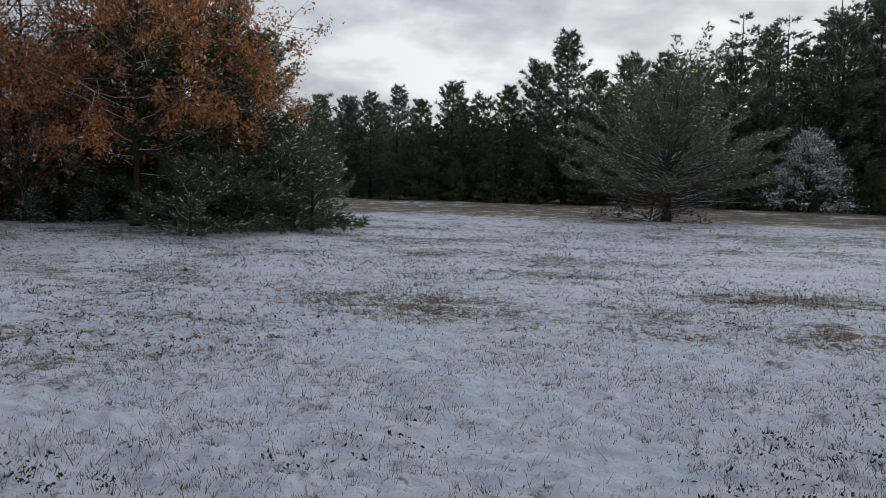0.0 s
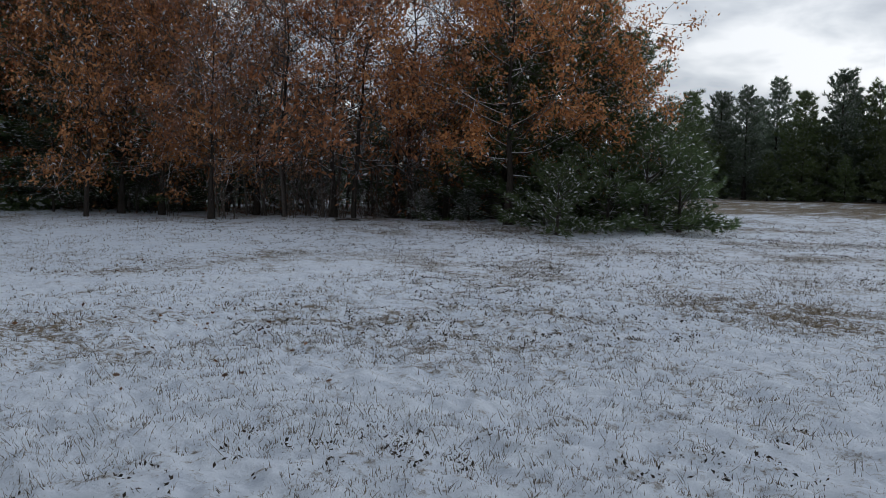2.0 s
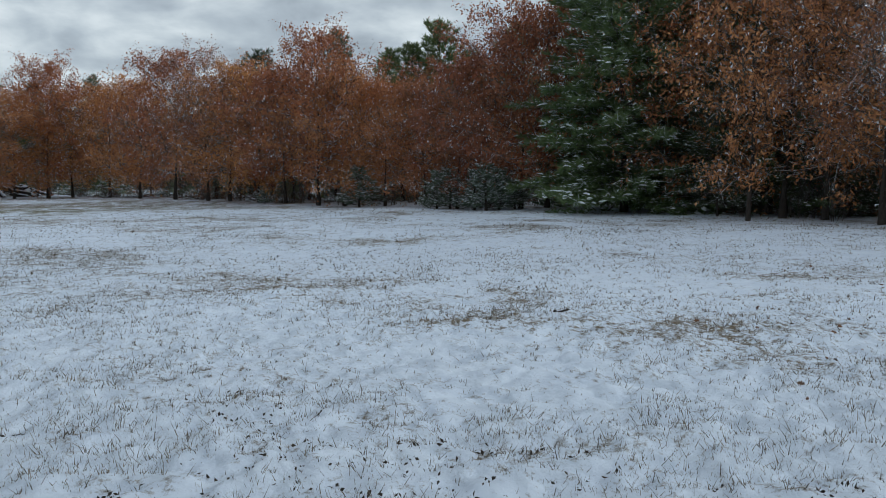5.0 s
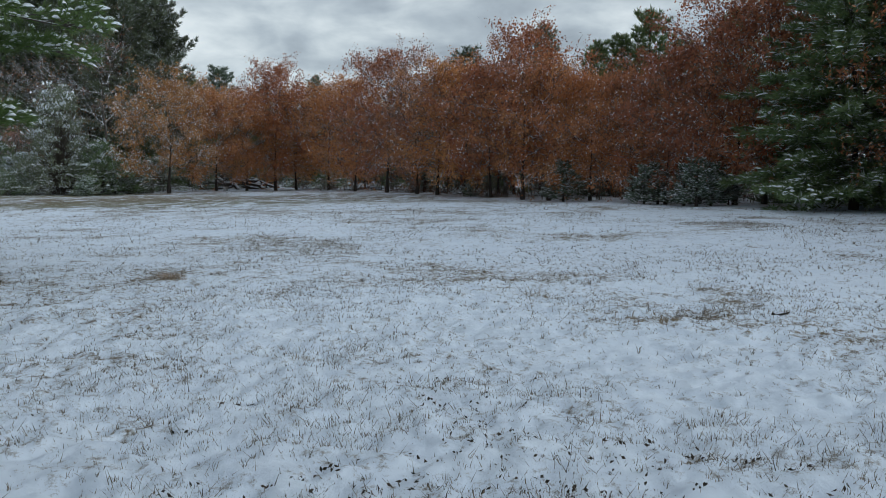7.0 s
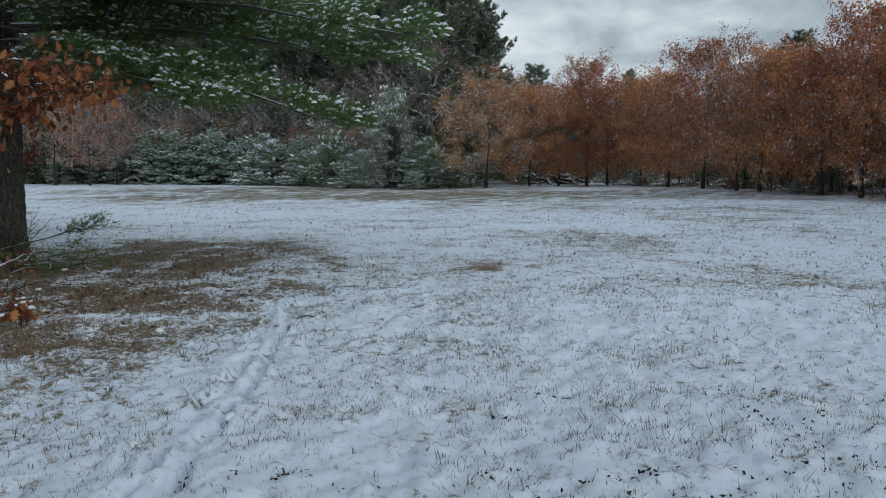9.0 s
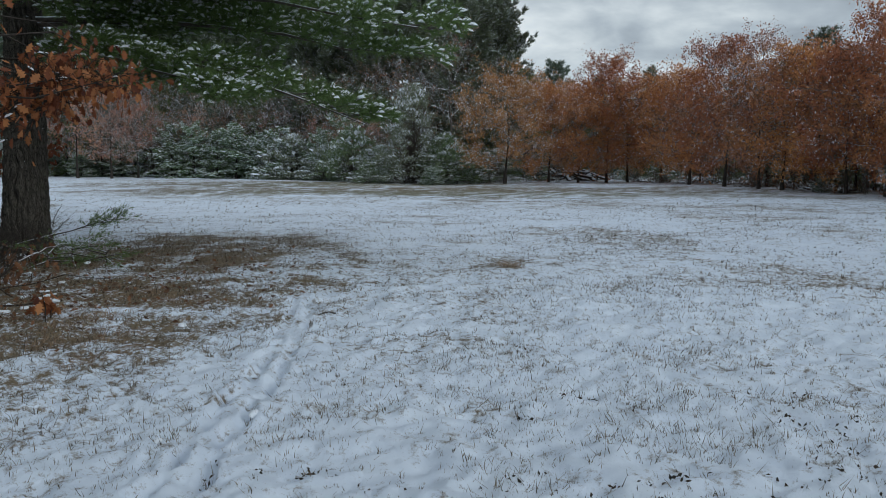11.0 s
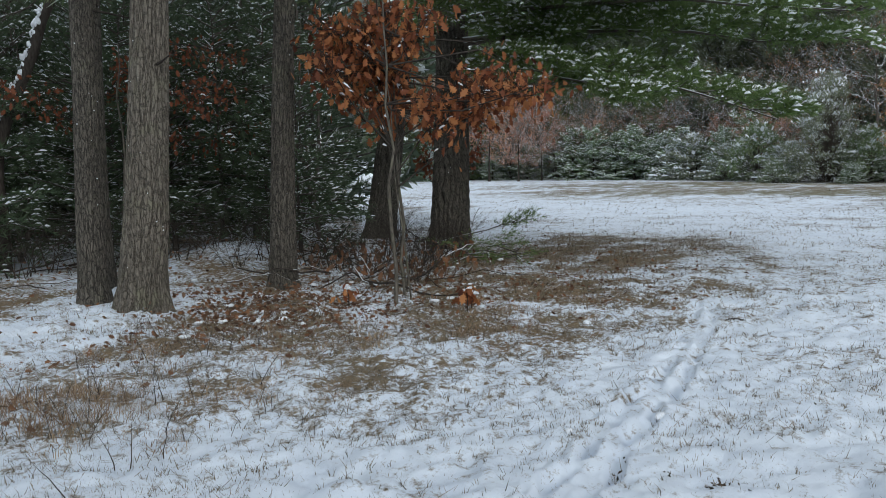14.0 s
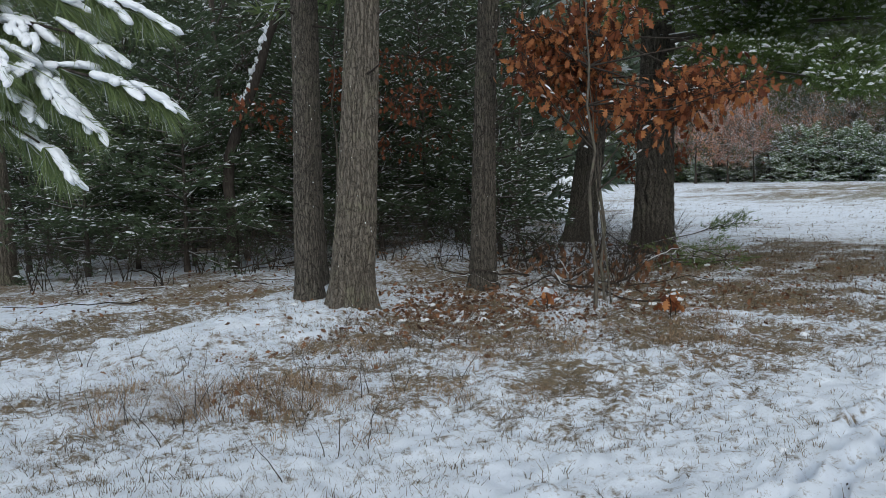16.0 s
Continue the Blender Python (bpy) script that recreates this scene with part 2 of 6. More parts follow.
# darker greens, with the shade inside the woods put into the needle colour
HEM_NEEDLES = leaf_material("shaded_needles", [(0.04, 0.06, 0.036), (0.066, 0.093, 0.054), (0.092, 0.124, 0.072)], 0.4, gain=1.3)
GREEN_SHRUB = leaf_material("green_shrub_leaves", [(0.085, 0.125, 0.065), (0.13, 0.175, 0.09), (0.19, 0.22, 0.13)], 0.5, frost=0.25, rime=0.8, gain=1.6, drift=True)
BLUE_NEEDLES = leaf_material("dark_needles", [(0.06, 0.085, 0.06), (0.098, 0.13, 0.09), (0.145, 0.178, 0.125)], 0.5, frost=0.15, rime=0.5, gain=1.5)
OLIVE_NEEDLES = leaf_material("olive_needles", [(0.09, 0.125, 0.06), (0.13, 0.17, 0.085), (0.17, 0.20, 0.10), (0.15, 0.13, 0.085)], 0.5, frost=0.28, rime=0.7, gain=1.15, drift=True)
RUST = leaf_material("rust_leaves", [(0.10, 0.038, 0.021), (0.31, 0.125, 0.058), (0.47, 0.215, 0.105), (0.22, 0.092, 0.046)], 0.36, tint=0.3, frost=0.05, gain=1.42)
ORANGE = leaf_material("orange_leaves", [(0.13, 0.05, 0.024), (0.39, 0.16, 0.064), (0.54, 0.27, 0.12), (0.29, 0.118, 0.05)], 0.38, tint=0.3, frost=0.045, gain=1.42)
MAROON = leaf_material("maroon_leaves", [(0.13, 0.064, 0.042), (0.29, 0.145, 0.088), (0.43, 0.235, 0.145), (0.22, 0.115, 0.074)], 0.4, tint=0.3, frost=0.09, gain=1.4)
BRIGHT_ORANGE = leaf_material("bright_orange_leaves", [(0.15, 0.058, 0.026), (0.42, 0.18, 0.07), (0.56, 0.30, 0.13), (0.31, 0.13, 0.054)], 0.42, tint=0.0, frost=0.04, gain=1.45)
TAN = leaf_material("tan_leaves", [(0.26, 0.12, 0.052), (0.40, 0.195, 0.088), (0.50, 0.28, 0.14), (0.33, 0.155, 0.07)], 0.38, frost=0.14, gain=1.15)
PINKTAN = leaf_material("faded_pink_leaves", [(0.36, 0.18, 0.12), (0.52, 0.29, 0.20), (0.46, 0.23, 0.15)], 0.45, frost=0.08, rime=0.7, gain=1.35)
SHRUB = leaf_material("frosted_shrub_leaves", [(0.12, 0.145, 0.095), (0.17, 0.195, 0.135), (0.24, 0.25, 0.18)], 0.5, frost=0.5, rime=0.85, gain=1.6, drift=True)
RIMED = leaf_material("rimed_leaves", [(0.20, 0.22, 0.20), (0.32, 0.35, 0.34), (0.40, 0.42, 0.42)], 0.45, frost=0.45, rime=0.9)
STRAW = leaf_material("straw_blades", [(0.05, 0.043, 0.034), (0.13, 0.106, 0.078), (0.27, 0.215, 0.15), (0.10, 0.082, 0.058)], 0.3, tint=0.0)
WEED = leaf_material("shrivelled_weed_leaves", [(0.018, 0.016, 0.012), (0.045, 0.035, 0.025), (0.06, 0.04, 0.03)], 0.1, tint=0.0)
LITTER = leaf_material("fallen_oak_leaves", [(0.06, 0.032, 0.02), (0.15, 0.075, 0.04), (0.28, 0.14, 0.07), (0.11, 0.068, 0.046), (0.20, 0.125, 0.08)], 0.2)
GROUND = ground_material()


# ---- mesh tools ----
class Buf:
    """Collects points and triangles of one mesh."""

    def __init__(self):
        self.v, self.f, self.n = [], [], 0

    def add(self, v, f):
        v, f = np.asarray(v, np.float32).reshape(-1, 3), np.asarray(f, np.int32).reshape(-1, 3)
        self.v.append(v)
        self.f.append(f + self.n)
        self.n += len(v)


def mesh_of(name, buf, material, smooth=False):
    me = bpy.data.meshes.new(name)
    if buf.n:
        v, f = np.concatenate(buf.v), np.concatenate(buf.f)
        me.vertices.add(len(v))
        me.vertices.foreach_set("co", v.ravel())
        me.loops.add(f.size)
        me.loops.foreach_set("vertex_index", f.ravel())
        me.polygons.add(len(f))
        me.polygons.foreach_set("loop_start", np.arange(0, f.size, 3, dtype=np.int32))
        me.update(calc_edges=True)
        if smooth:
            me.polygons.foreach_set("use_smooth", np.ones(len(f), bool))
    me.materials.append(material)
    return me


def part(name, buf, material, parent, label="", smooth=False, kind=""):
    """Links what was collected as ONE mesh object under a thing."""
    ob = new(name, mesh_of(name, buf, material, smooth))
    ob.parent = parent
    return tagged(ob, label, kind=kind)


def thing(name, label, category, group="", kind="", at=None):
    ob = tagged(new(name), label, category, group, kind)
    ob.empty_display_size = 0.2
    if at is not None:
        ob.matrix_basis = at
    return ob


def unit(v):
    return v / (np.linalg.norm(v, axis=-1, keepdims=True) + 1e-9)


def tube(buf, pts, rad, sides=4, cap=True):
    """A tapered limb along a line of points."""
    pts, rad = np.asarray(pts, float), np.asarray(rad, float)
    n = len(pts)
    d = np.gradient(pts, axis=0)
    d = unit(d)
    ref = np.array([0, 0, 1.0]) if abs(d[0, 2]) < 0.8 else np.array([1.0, 0, 0])
    a = unit(np.cross(d, ref))
    b = np.cross(d, a)
    ang = np.arange(sides) * 2 * np.pi / sides + np.pi / 2
    ring = pts[:, None] + rad[:, None, None] * (np.cos(ang)[None, :, None] * a[:, None] + np.sin(ang)[None, :, None] * b[:, None])
    i, j = np.meshgrid(np.arange(n - 1), np.arange(sides), indexing="ij")
    k = (j + 1) % sides
    q = np.stack([i * sides + j, i * sides + k, (i + 1) * sides + k, (i + 1) * sides + j], -1).reshape(-1, 4)
    v, f = ring.reshape(-1, 3), np.concatenate([q[:, [0, 1, 2]], q[:, [0, 2, 3]]])
    if cap:
        v = np.concatenate([v, pts[-1:] + d[-1:] * rad[-1]])
        t = (n - 1) * sides
        f = np.concatenate([f, np.stack([t + np.arange(sides), t + (np.arange(sides) + 1) % sides, np.full(sides, n * sides)], -1)])
    buf.add(v, f)


def tufts(buf, rng, at, way, blades, length, width, spread, droop=0.0):
    """Sprays of flat needles round points, each leaning along its way."""
    n = len(at)
    if not n:
        return
    at, way = np.repeat(at, blades, 0), np.repeat(way, blades, 0)
    m = n * blades
    d = unit(way + rng.normal(0, spread, (m, 3)) - np.array([0, 0, droop]))
    s = unit(np.cross(d, rng.normal(0, 1, (m, 3)))) * (width * rng.uniform(0.6, 1.3, (m, 1)) / 2)
    ln = length * rng.uniform(0.6, 1.25, (m, 1))
    v = np.stack([at - s, at + s, at + d * ln], 1)
    buf.add(v, np.arange(3 * m).reshape(-1, 3))


def leaves(buf, rng, at, size, hang=0.5):
    """Flat, folded leaves, mostly hanging."""
    n = len(at)
    d = unit(rng.normal(0, 1, (n, 3)) - np.array([0, 0, hang]))
    s = unit(np.cross(d, rng.normal(0, 1, (n, 3))))
    up = np.cross(s, d)
    ln = size * rng.uniform(0.6, 1.3, (n, 1))
    w = ln * rng.uniform(0.17, 0.28, (n, 1))
    v = np.stack([at, at + d * ln * 0.55 + s * w + up * w * 0.5, at + d * ln, at + d * ln * 0.55 - s * w + up * w * 0.5], 1)
    i = np.arange(n)[:, None] * 4
    buf.add(v, np.concatenate([i + [0, 1, 2], i + [0, 2, 3]]))


def snow_lumps(buf, rng, at, way, length, width, height):
    """Low caps of snow lying along twigs."""
    n = len(at)
    if not n:
        return
    d = np.array(way)
    d[:, 2] *= 0.5
    d = unit(d)
    s = unit(np.cross(d, np.array([0, 0, 1.0])))
    k = rng.uniform(0.5, 1.4, (n, 1))
    L, W, H = length * k, width * k, height * k * 0.45
    d = unit(d + rng.normal(0, 0.35, (n, 3)) * [1, 1, 0.2])
    s = unit(np.cross(d, np.array([0, 0, 1.0])))
    up = np.array([0, 0, 1.0])
    lo = at - up * H * 0.4
    v = np.stack([lo - d * L * 0.5, lo - d * L * 0.2 + s * W * 0.5, lo + d * L * 0.25 + s * W * 0.42, lo + d * L * 0.5, lo + d * L * 0.2 - s * W * 0.5, lo - d * L * 0.25 - s * W * 0.42,
                  at - d * L * 0.17 + up * H, at + d * L * 0.2 + up * H * 0.85], 1)
    i = np.arange(n)[:, None] * 8
    buf.add(v, np.concatenate([i + f for f in ([0, 1, 6], [1, 7, 6], [1, 2, 7], [2, 3, 7], [3, 4, 7], [4, 6, 7], [4, 5, 6], [5, 0, 6])]))


def blob(buf, rng, c, ax, seg=8, rings=5, rough=0.15):
    """A lumpy rounded mass with half-axes ax."""
    th = np.linspace(0, np.pi, rings + 1)[1:-1]
    ph = np.arange(seg) * 2 * np.pi / seg
    p = np.stack([np.sin(th)[:, None] * np.cos(ph), np.sin(th)[:, None] * np.sin(ph), np.cos(th)[:, None] * np.ones(seg)], -1).reshape(-1, 3)
    p = np.concatenate([p, [[0, 0, 1], [0, 0, -1]]])
    p *= 1 + rng.normal(0, rough, (len(p), 1))
    r = rings - 1
    f = []
    for i in range(r - 1):
        for j in range(seg):
            a, b = i * seg + j, i * seg + (j + 1) % seg
            f += [(a, a + seg, b + seg), (a, b + seg, b)]
    for j in range(seg):
        f += [(r * seg, j, (j + 1) % seg), (r * seg + 1, (r - 1) * seg + (j + 1) % seg, (r - 1) * seg + j)]
    buf.add(np.asarray(c) + p * np.asarray(ax), f)


# ---- lie of the land ----
def land(x, y):
    """Height of the field: nearly level, rising gently away, with low swells."""
    x, y = np.asarray(x, float), np.asarray(y, float)
    d = np.minimum(np.hypot(x, y), 140.0)
    rise = 0.0072 * (np.sqrt((d - 8) ** 2 + 9) + (d - 8)) / 2
    swell = 0.05 * np.sin(0.21 * x + 0.7) * np.sin(0.17 * y + 1.1) + 0.03 * np.sin(0.45 * x - 0.3 * y) + 0.02 * np.sin(0.9 * y + 0.5 * x + 2)
    return rise + swell * np.clip((d - 2) / 10, 0, 1)


def spot(az, d, sink=0.03):
    x, y = -math.sin(radians(az)) * d, math.cos(radians(az)) * d
    return x, y, float(land(x, y)) - sink


# ---- kinds of trees ----
def pine_branch(rng, wood, green, white, a, d, L, r, step, twig, tl, tw, nb, snow, curl=0.25, sides=3, bare=0.2, twig_wood=False, dens=1.0, lump=(0.22, 0.1, 0.05), spread=0.45):
    """One bough: a bent limb, twigs in flat sprays, tufts of needles and caps of snow."""
    d = unit(np.asarray(d, float))
    k = np.linspace(0, 1, 5)[:, None]
    wob = rng.normal(0, 0.03 * L, (5, 3)) * k
    pts = a + d * L * k + np.array([0, 0, 1.0]) * (curl * L * k**2) + wob
    tube(wood, pts, r * (1 - 0.85 * k[:, 0]), sides, False)
    m = max(2, int(L * (1 - bare) / step))
    s = bare + (1 - bare) * (np.arange(m) + rng.uniform(0, 1, m)) / m
    base = np.stack([np.interp(s, k[:, 0], pts[:, i]) for i in range(3)], -1)
    heading = unit(pts[-1] - pts[0])
    side = unit(np.cross(heading, [0, 0, 1.0]))
    tips, ways = [pts[-1:]], [heading[None]]
    for sg in (-1, 1):
        keep = rng.uniform(0, 1, m) < dens
        b = base[keep]
        w = unit(heading * 0.75 + side * sg * rng.uniform(0.4, 1.1, (len(b), 1)) + np.array([0, 0, 1.0]) * rng.normal(0.1, 0.2, (len(b), 1)))
        ln = (twig * (1.15 - 0.8 * s[keep]) * rng.uniform(0.6, 1.2, len(b)))[:, None]
        for q in ((0.35, 0.7, 1.0) if twig > 0.5 else (0.5, 1.0)):
            tips.append(b + w * ln * q)
            ways.append(w)
        if twig_wood:
            for p0, p1 in zip(b, b + w * ln):
                tube(wood, [p0, (p0 + p1) / 2 + rng.normal(0, 0.02, 3), p1], [r * 0.22, r * 0.16, r * 0.08], 3, False)
    at, way = np.concatenate(tips), np.concatenate(ways)
    at = at + rng.normal(0, 0.04, at.shape)
    tufts(green, rng, at, unit(way + np.array([0, 0, 0.15])), nb, tl, tw, spread)
    pick = rng.uniform(0, 1, len(at)) < snow
    snow_lumps(white, rng, at[pick] + way[pick] * tl * 0.4 + np.array([0, 0, 0.03]), way[pick], *lump)


def pine_parts(seed, h, spread, low=0.08, whorl=0.5, n=5, step=0.26, twig=0.6, tl=0.3, tw=0.05, nb=5, snow=0.2, power=0.8, lift=(0, 45), dead=0, r0=None, curl=0.2, top=0.98, gap=0.0, lump=(0.22, 0.1, 0.05), sides=6, trunk_top=1.0, uneven=0.0):
    """Trunk, boughs, needles and snow of a pine, standing at the origin."""
    rng = np.random.default_rng(seed)
    trunk, wood, green, white = Buf(), Buf(), Buf(), Buf()
    r0 = r0 or 0.014 * h + 0.03
    k = np.linspace(0, 1, 9)
    bend = np.cumsum(rng.normal(0, 0.02 * h / 9, (9, 2)), 0)
    line = np.column_stack([bend, k * h * trunk_top])
    line[0, :2] = 0
    tube(trunk, line, r0 * (1 - 0.93 * k) * (1 + 0.5 * np.exp(-k * 40)), sides)
    z, az = low * h, rng.uniform(0, 6.28)
    z = max(z, 0.15)
    while z < h * top:
        s = (z - low * h) / (h * (1 - low))
        for i in range(max(3, int(round(n * (1 - 0.35 * s))))):
            if rng.uniform() < gap:
                continue
            az += 2 * np.pi / n + rng.normal(0, 0.35)
            L = spread * (1 - s) ** power * rng.uniform(0.6 - uneven, 1.1 + 0.5 * uneven) + 0.25
            el = radians(lift[0] + (lift[1] - lift[0]) * s + rng.normal(0, 8))
            d = np.array([math.cos(az) * math.cos(el), math.sin(az) * math.cos(el), math.sin(el)])
            a = np.array([np.interp(z, line[:, 2], line[:, 0]), np.interp(z, line[:, 2], line[:, 1]), z + rng.normal(0, 0.08)])
            pine_branch(rng, wood, green, white, a, d, L, 0.008 * L + 0.01, step, twig * min(1, L / 1.5), tl, tw, nb, snow, curl, lump=lump)
        az += 0.7
        z += whorl * (1 - 0.4 * s) * rng.uniform(0.8, 1.2)
    for i in range(dead):
        z = rng.uniform(0.03, 0.4) * h
        az = rng.uniform(0, 6.28)
        L = spread * rng.uniform(0.35, 0.8)
        d = np.array([math.cos(az), math.sin(az), rng.normal(0.3, 0.2)])
        kk = np.linspace(0, 1, 4)[:, None]
        p = np.array([0, 0, z]) + d * L * kk + rng.normal(0, 0.05, (4, 3)) * kk
        tube(wood, p, 0.03 * (1 - 0.8 * kk[:, 0]), 3, False)
        for _ in range(3):
            q = p[rng.integers(1, 4)]
            tube(wood, [q, q + rng.normal(0, 0.3, 3) + d * 0.2], [0.009, 0.003], 3, False)
    return trunk, wood, green, white


def make_pine(label, bark, needles, group="", name="pine_tree", **kw):
    trunk, wood, green, white = pine_parts(**kw)
    ob = thing(name, label, "tree", group)
    part("trunk", trunk, bark, ob, smooth=True)
    part("branchwork", wood, LIMB_BARK, ob, kind="stuff")
    part("crown", green, needles, ob, kind="stuff")
    if white.n:
        part("snow", white, SNOW, ob, "snow lying on the boughs", kind="stuff")
    return ob


def oak_parts(seed, h, spread, low=0.16, limbs=16, leaf=0.2, count=6000, r0=None, lean=0.02, ragged=0.25, upper=1.0, twigs=True, clump=3.2):
    """Trunk, limbs and leaves of a young oak, standing at the origin."""
    rng = np.random.default_rng(seed)
    trunk, wood, green = Buf(), Buf(), Buf()
    r0 = r0 or 0.011 * h + 0.03
    k = np.linspace(0, 1, 9)
    bend = np.cumsum(rng.normal(0, lean * h / 5, (9, 2)), 0)
    line = np.column_stack([bend * np.minimum(1, 3 * k)[:, None] * 1.4, k * h * 0.92])
    line[0, :2] = 0
    tube(trunk, line, r0 * (1 - 0.96 * k) ** 2.0 * (1 + 0.5 * np.exp(-k * 40)), 6)
    sites = []
    az = rng.uniform(0, 6.28)
    for i in range(limbs):
        s = (i + rng.uniform(0, 0.8)) / limbs
        z = h * (low + (0.88 - low) * s)
        az += 2.4 + rng.normal(0, 0.4)
        prof = math.sqrt(max(0.05, 1 - (1.5 * s - 0.55) ** 2)) * (1 - 0.3 * s**3)
        L = spread * prof * rng.uniform(1 - ragged, 1 + ragged * 0.6)
        el = radians(8 + 40 * s + rng.normal(0, 10))
        d = np.array([math.cos(az) * math.cos(el), math.sin(az) * math.cos(el), math.sin(el)])
        a = np.array([np.interp(z, line[:, 2], line[:, 0]), np.interp(z, line[:, 2], line[:, 1]), z])
        kk = np.linspace(0, 1, 8)[:, None]
        p = a + d * L * kk + np.cumsum(rng.normal(0, 0.028 * L, (8, 3)), 0) * (kk > 0) + np.array([0, 0, 0.12 * L]) * kk**2
        r = 0.0045 * L + 0.009
        tube(wood, p, r * (1 - 0.8 * kk[:, 0]), 4, False)
        for _ in range(int(5 + L * 2)):
            t = rng.uniform(0.25, 1)
            b = np.array([np.interp(t, kk[:, 0], p[:, c]) for c in range(3)])
            dd = unit(d * 0.7 + rng.normal(0, 0.6, 3) + np.array([0, 0, 0.15]))
            l2 = L * 0.38 * rng.uniform(0.6, 1.2) + 0.15
            e = b + dd * l2
            mid = (b + e) / 2 + rng.normal(0, 0.08 * l2, 3)
            tube(wood, [b, mid, e], [r * 0.5, r * 0.36, r * 0.16], 3, False)
            sites += [mid, e, (mid + e) / 2]
            for _ in range(3):
                q = b + (e - b) * rng.uniform(0.3, 1)
                g = q + unit(dd + rng.normal(0, 0.7, 3)) * l2 * rng.uniform(0.3, 0.55)
                if twigs:
                    tube(wood, [q, g], [r * 0.22, r * 0.09], 3, False)
                sites += [g, (q + g) / 2]
    sites = np.array(sites)
    w = np.clip(1 - (1 - upper) * sites[:, 2] / h, 0.05, 1)
    w *= rng.uniform(0.0, 1, len(w)) ** clump
    pick = rng.choice(len(sites), count, p=w / w.sum())
    leaves(green, rng, sites[pick] + rng.normal(0, 0.11 + 0.008 * spread, (count, 3)), leaf, 0.7)
    return trunk, wood, green


def make_oak(label, leaf_mat, group="", bark=None, limb=None, **kw):
    trunk, wood, green = oak_parts(**kw)
    ob = thing("oak_tree", label, "tree", group)
    part("trunk", trunk, bark or DARK_BARK, ob, smooth=True)
    part("branchwork", wood, limb or LIMB_BARK, ob, kind="stuff")
    part("crown", green, leaf_mat, ob, kind="stuff")
    return ob


def make_bare(label, seed, h, stems=1, spread=1.2, r0=0.035, bark=None, name="bare_sapling", twigs=14, category="sapling", tilt=0.08, twig_bark=None):
    """Leafless sapling with snow-lined twigs."""
    rng = np.random.default_rng(seed)
    ob = thing(name, label, category)
    for i in range(stems):
        stem, wood = Buf(), Buf()
        k = np.linspace(0, 1, 7)
        off = rng.normal(0, 0.12, 2) * (stems > 1)
        lean = rng.normal(0, tilt * h, 2)
        line = np.column_stack([off + lean * k[:, None] ** 1.3 + np.cumsum(rng.normal(0, 0.012 * h, (7, 2)), 0) * (k[:, None] > 0), k * h * rng.uniform(0.75, 1)])
        tube(stem, line, r0 * (1 - 0.85 * k), 6)
        for _ in range(twigs):
            t = rng.uniform(0.2, 0.98)
            a = np.array([np.interp(t, k, line[:, c]) for c in range(3)])
            az = rng.uniform(0, 6.28)
            d = unit(np.array([math.cos(az), math.sin(az), rng.uniform(0.1, 0.9)]))
            L = spread * (1.1 - 0.8 * t) * rng.uniform(0.4, 1)
            m = a + d * L * 0.5 + rng.normal(0, 0.06 * L, 3)
            e = a + d * L + np.array([0, 0, 0.1 * L])
            tube(wood, [a, m, e], [r0 * 0.3, r0 * 0.22, r0 * 0.1], 3, False)
            for _ in range(3):
                q = a + (e - a) * rng.uniform(0.3, 0.9)
                tube(wood, [q, q + unit(d + rng.normal(0, 0.6, 3)) * L * 0.4], [r0 * 0.15, r0 * 0.06], 3, False)
        part("stem", stem, bark or GREY_BARK, ob, smooth=True)
        part("branchwork", wood, twig_bark or LIMB_BARK, ob, kind="stuff")
    return ob


def make_shrub(label, seed, h, w, count=3000, leaf=0.13, mat=None, name="shrub", snow=0.0, clump=0.3):
    """Shrub: stems from the ground to clumps of small leaves with hollows between, snow lying on the clumps."""
    rng = np.random.default_rng(seed)
    wood, green, white = Buf(), Buf(), Buf()
    number = int(16 + 16 * h * w)
    per = max(4, count // number)
    for i in range(number):
        az, up = i * 2.4 + rng.normal(0, 0.3), rng.uniform(0.03, 1)
        out = w * (1 - up) ** 0.65 * rng.uniform(0.55, 1.08) + 0.1
        c = np.array([math.cos(az) * out, math.sin(az) * out, h * up * rng.uniform(0.85, 1.08) + 0.08])
        a = np.array([math.cos(az) * out * 0.15, math.sin(az) * out * 0.15, 0.35 * c[2] * rng.uniform(0, 1)])
        m = a * 0.5 + c * 0.5 + np.array([0, 0, 0.08 * h]) * rng.uniform(-0.5, 1) + rng.normal(0, 0.05 * w, 3)
        tube(wood, [a, m, c], [0.018, 0.012, 0.004], 3, False)
        k = clump * rng.uniform(0.6, 1.4)
        at = c + rng.normal(0, 1, (per, 3)) * [k * 0.55, k * 0.55, k * 0.28]
        for q in at[:4]:
            tube(wood, [m * 0.3 + c * 0.7, q], [0.006, 0.002], 3, False)
        at[:, 2] = np.maximum(at[:, 2], 0.05)
        leaves(green, rng, at, leaf, 0.1)
        if rng.uniform() < snow:
            n = rng.integers(3, 9)
            p = c + rng.normal(0, 1, (n, 3)) * [k * 0.5, k * 0.5, 0.02] + np.array([0, 0, k * 0.3])
            snow_lumps(white, rng, p, np.repeat(unit(c - a)[None], n, 0), k * 0.5, k * 0.3, k * 0.22)
    ob = thing(name, label, "shrub")
    part("branchwork", wood, LIMB_BARK, ob, kind="stuff")
    part("crown", green, mat or SHRUB, ob, kind="stuff")
    if white.n:
        part("snow", white, SNOW, ob, "snow lying on the leaves", kind="stuff")
    return ob


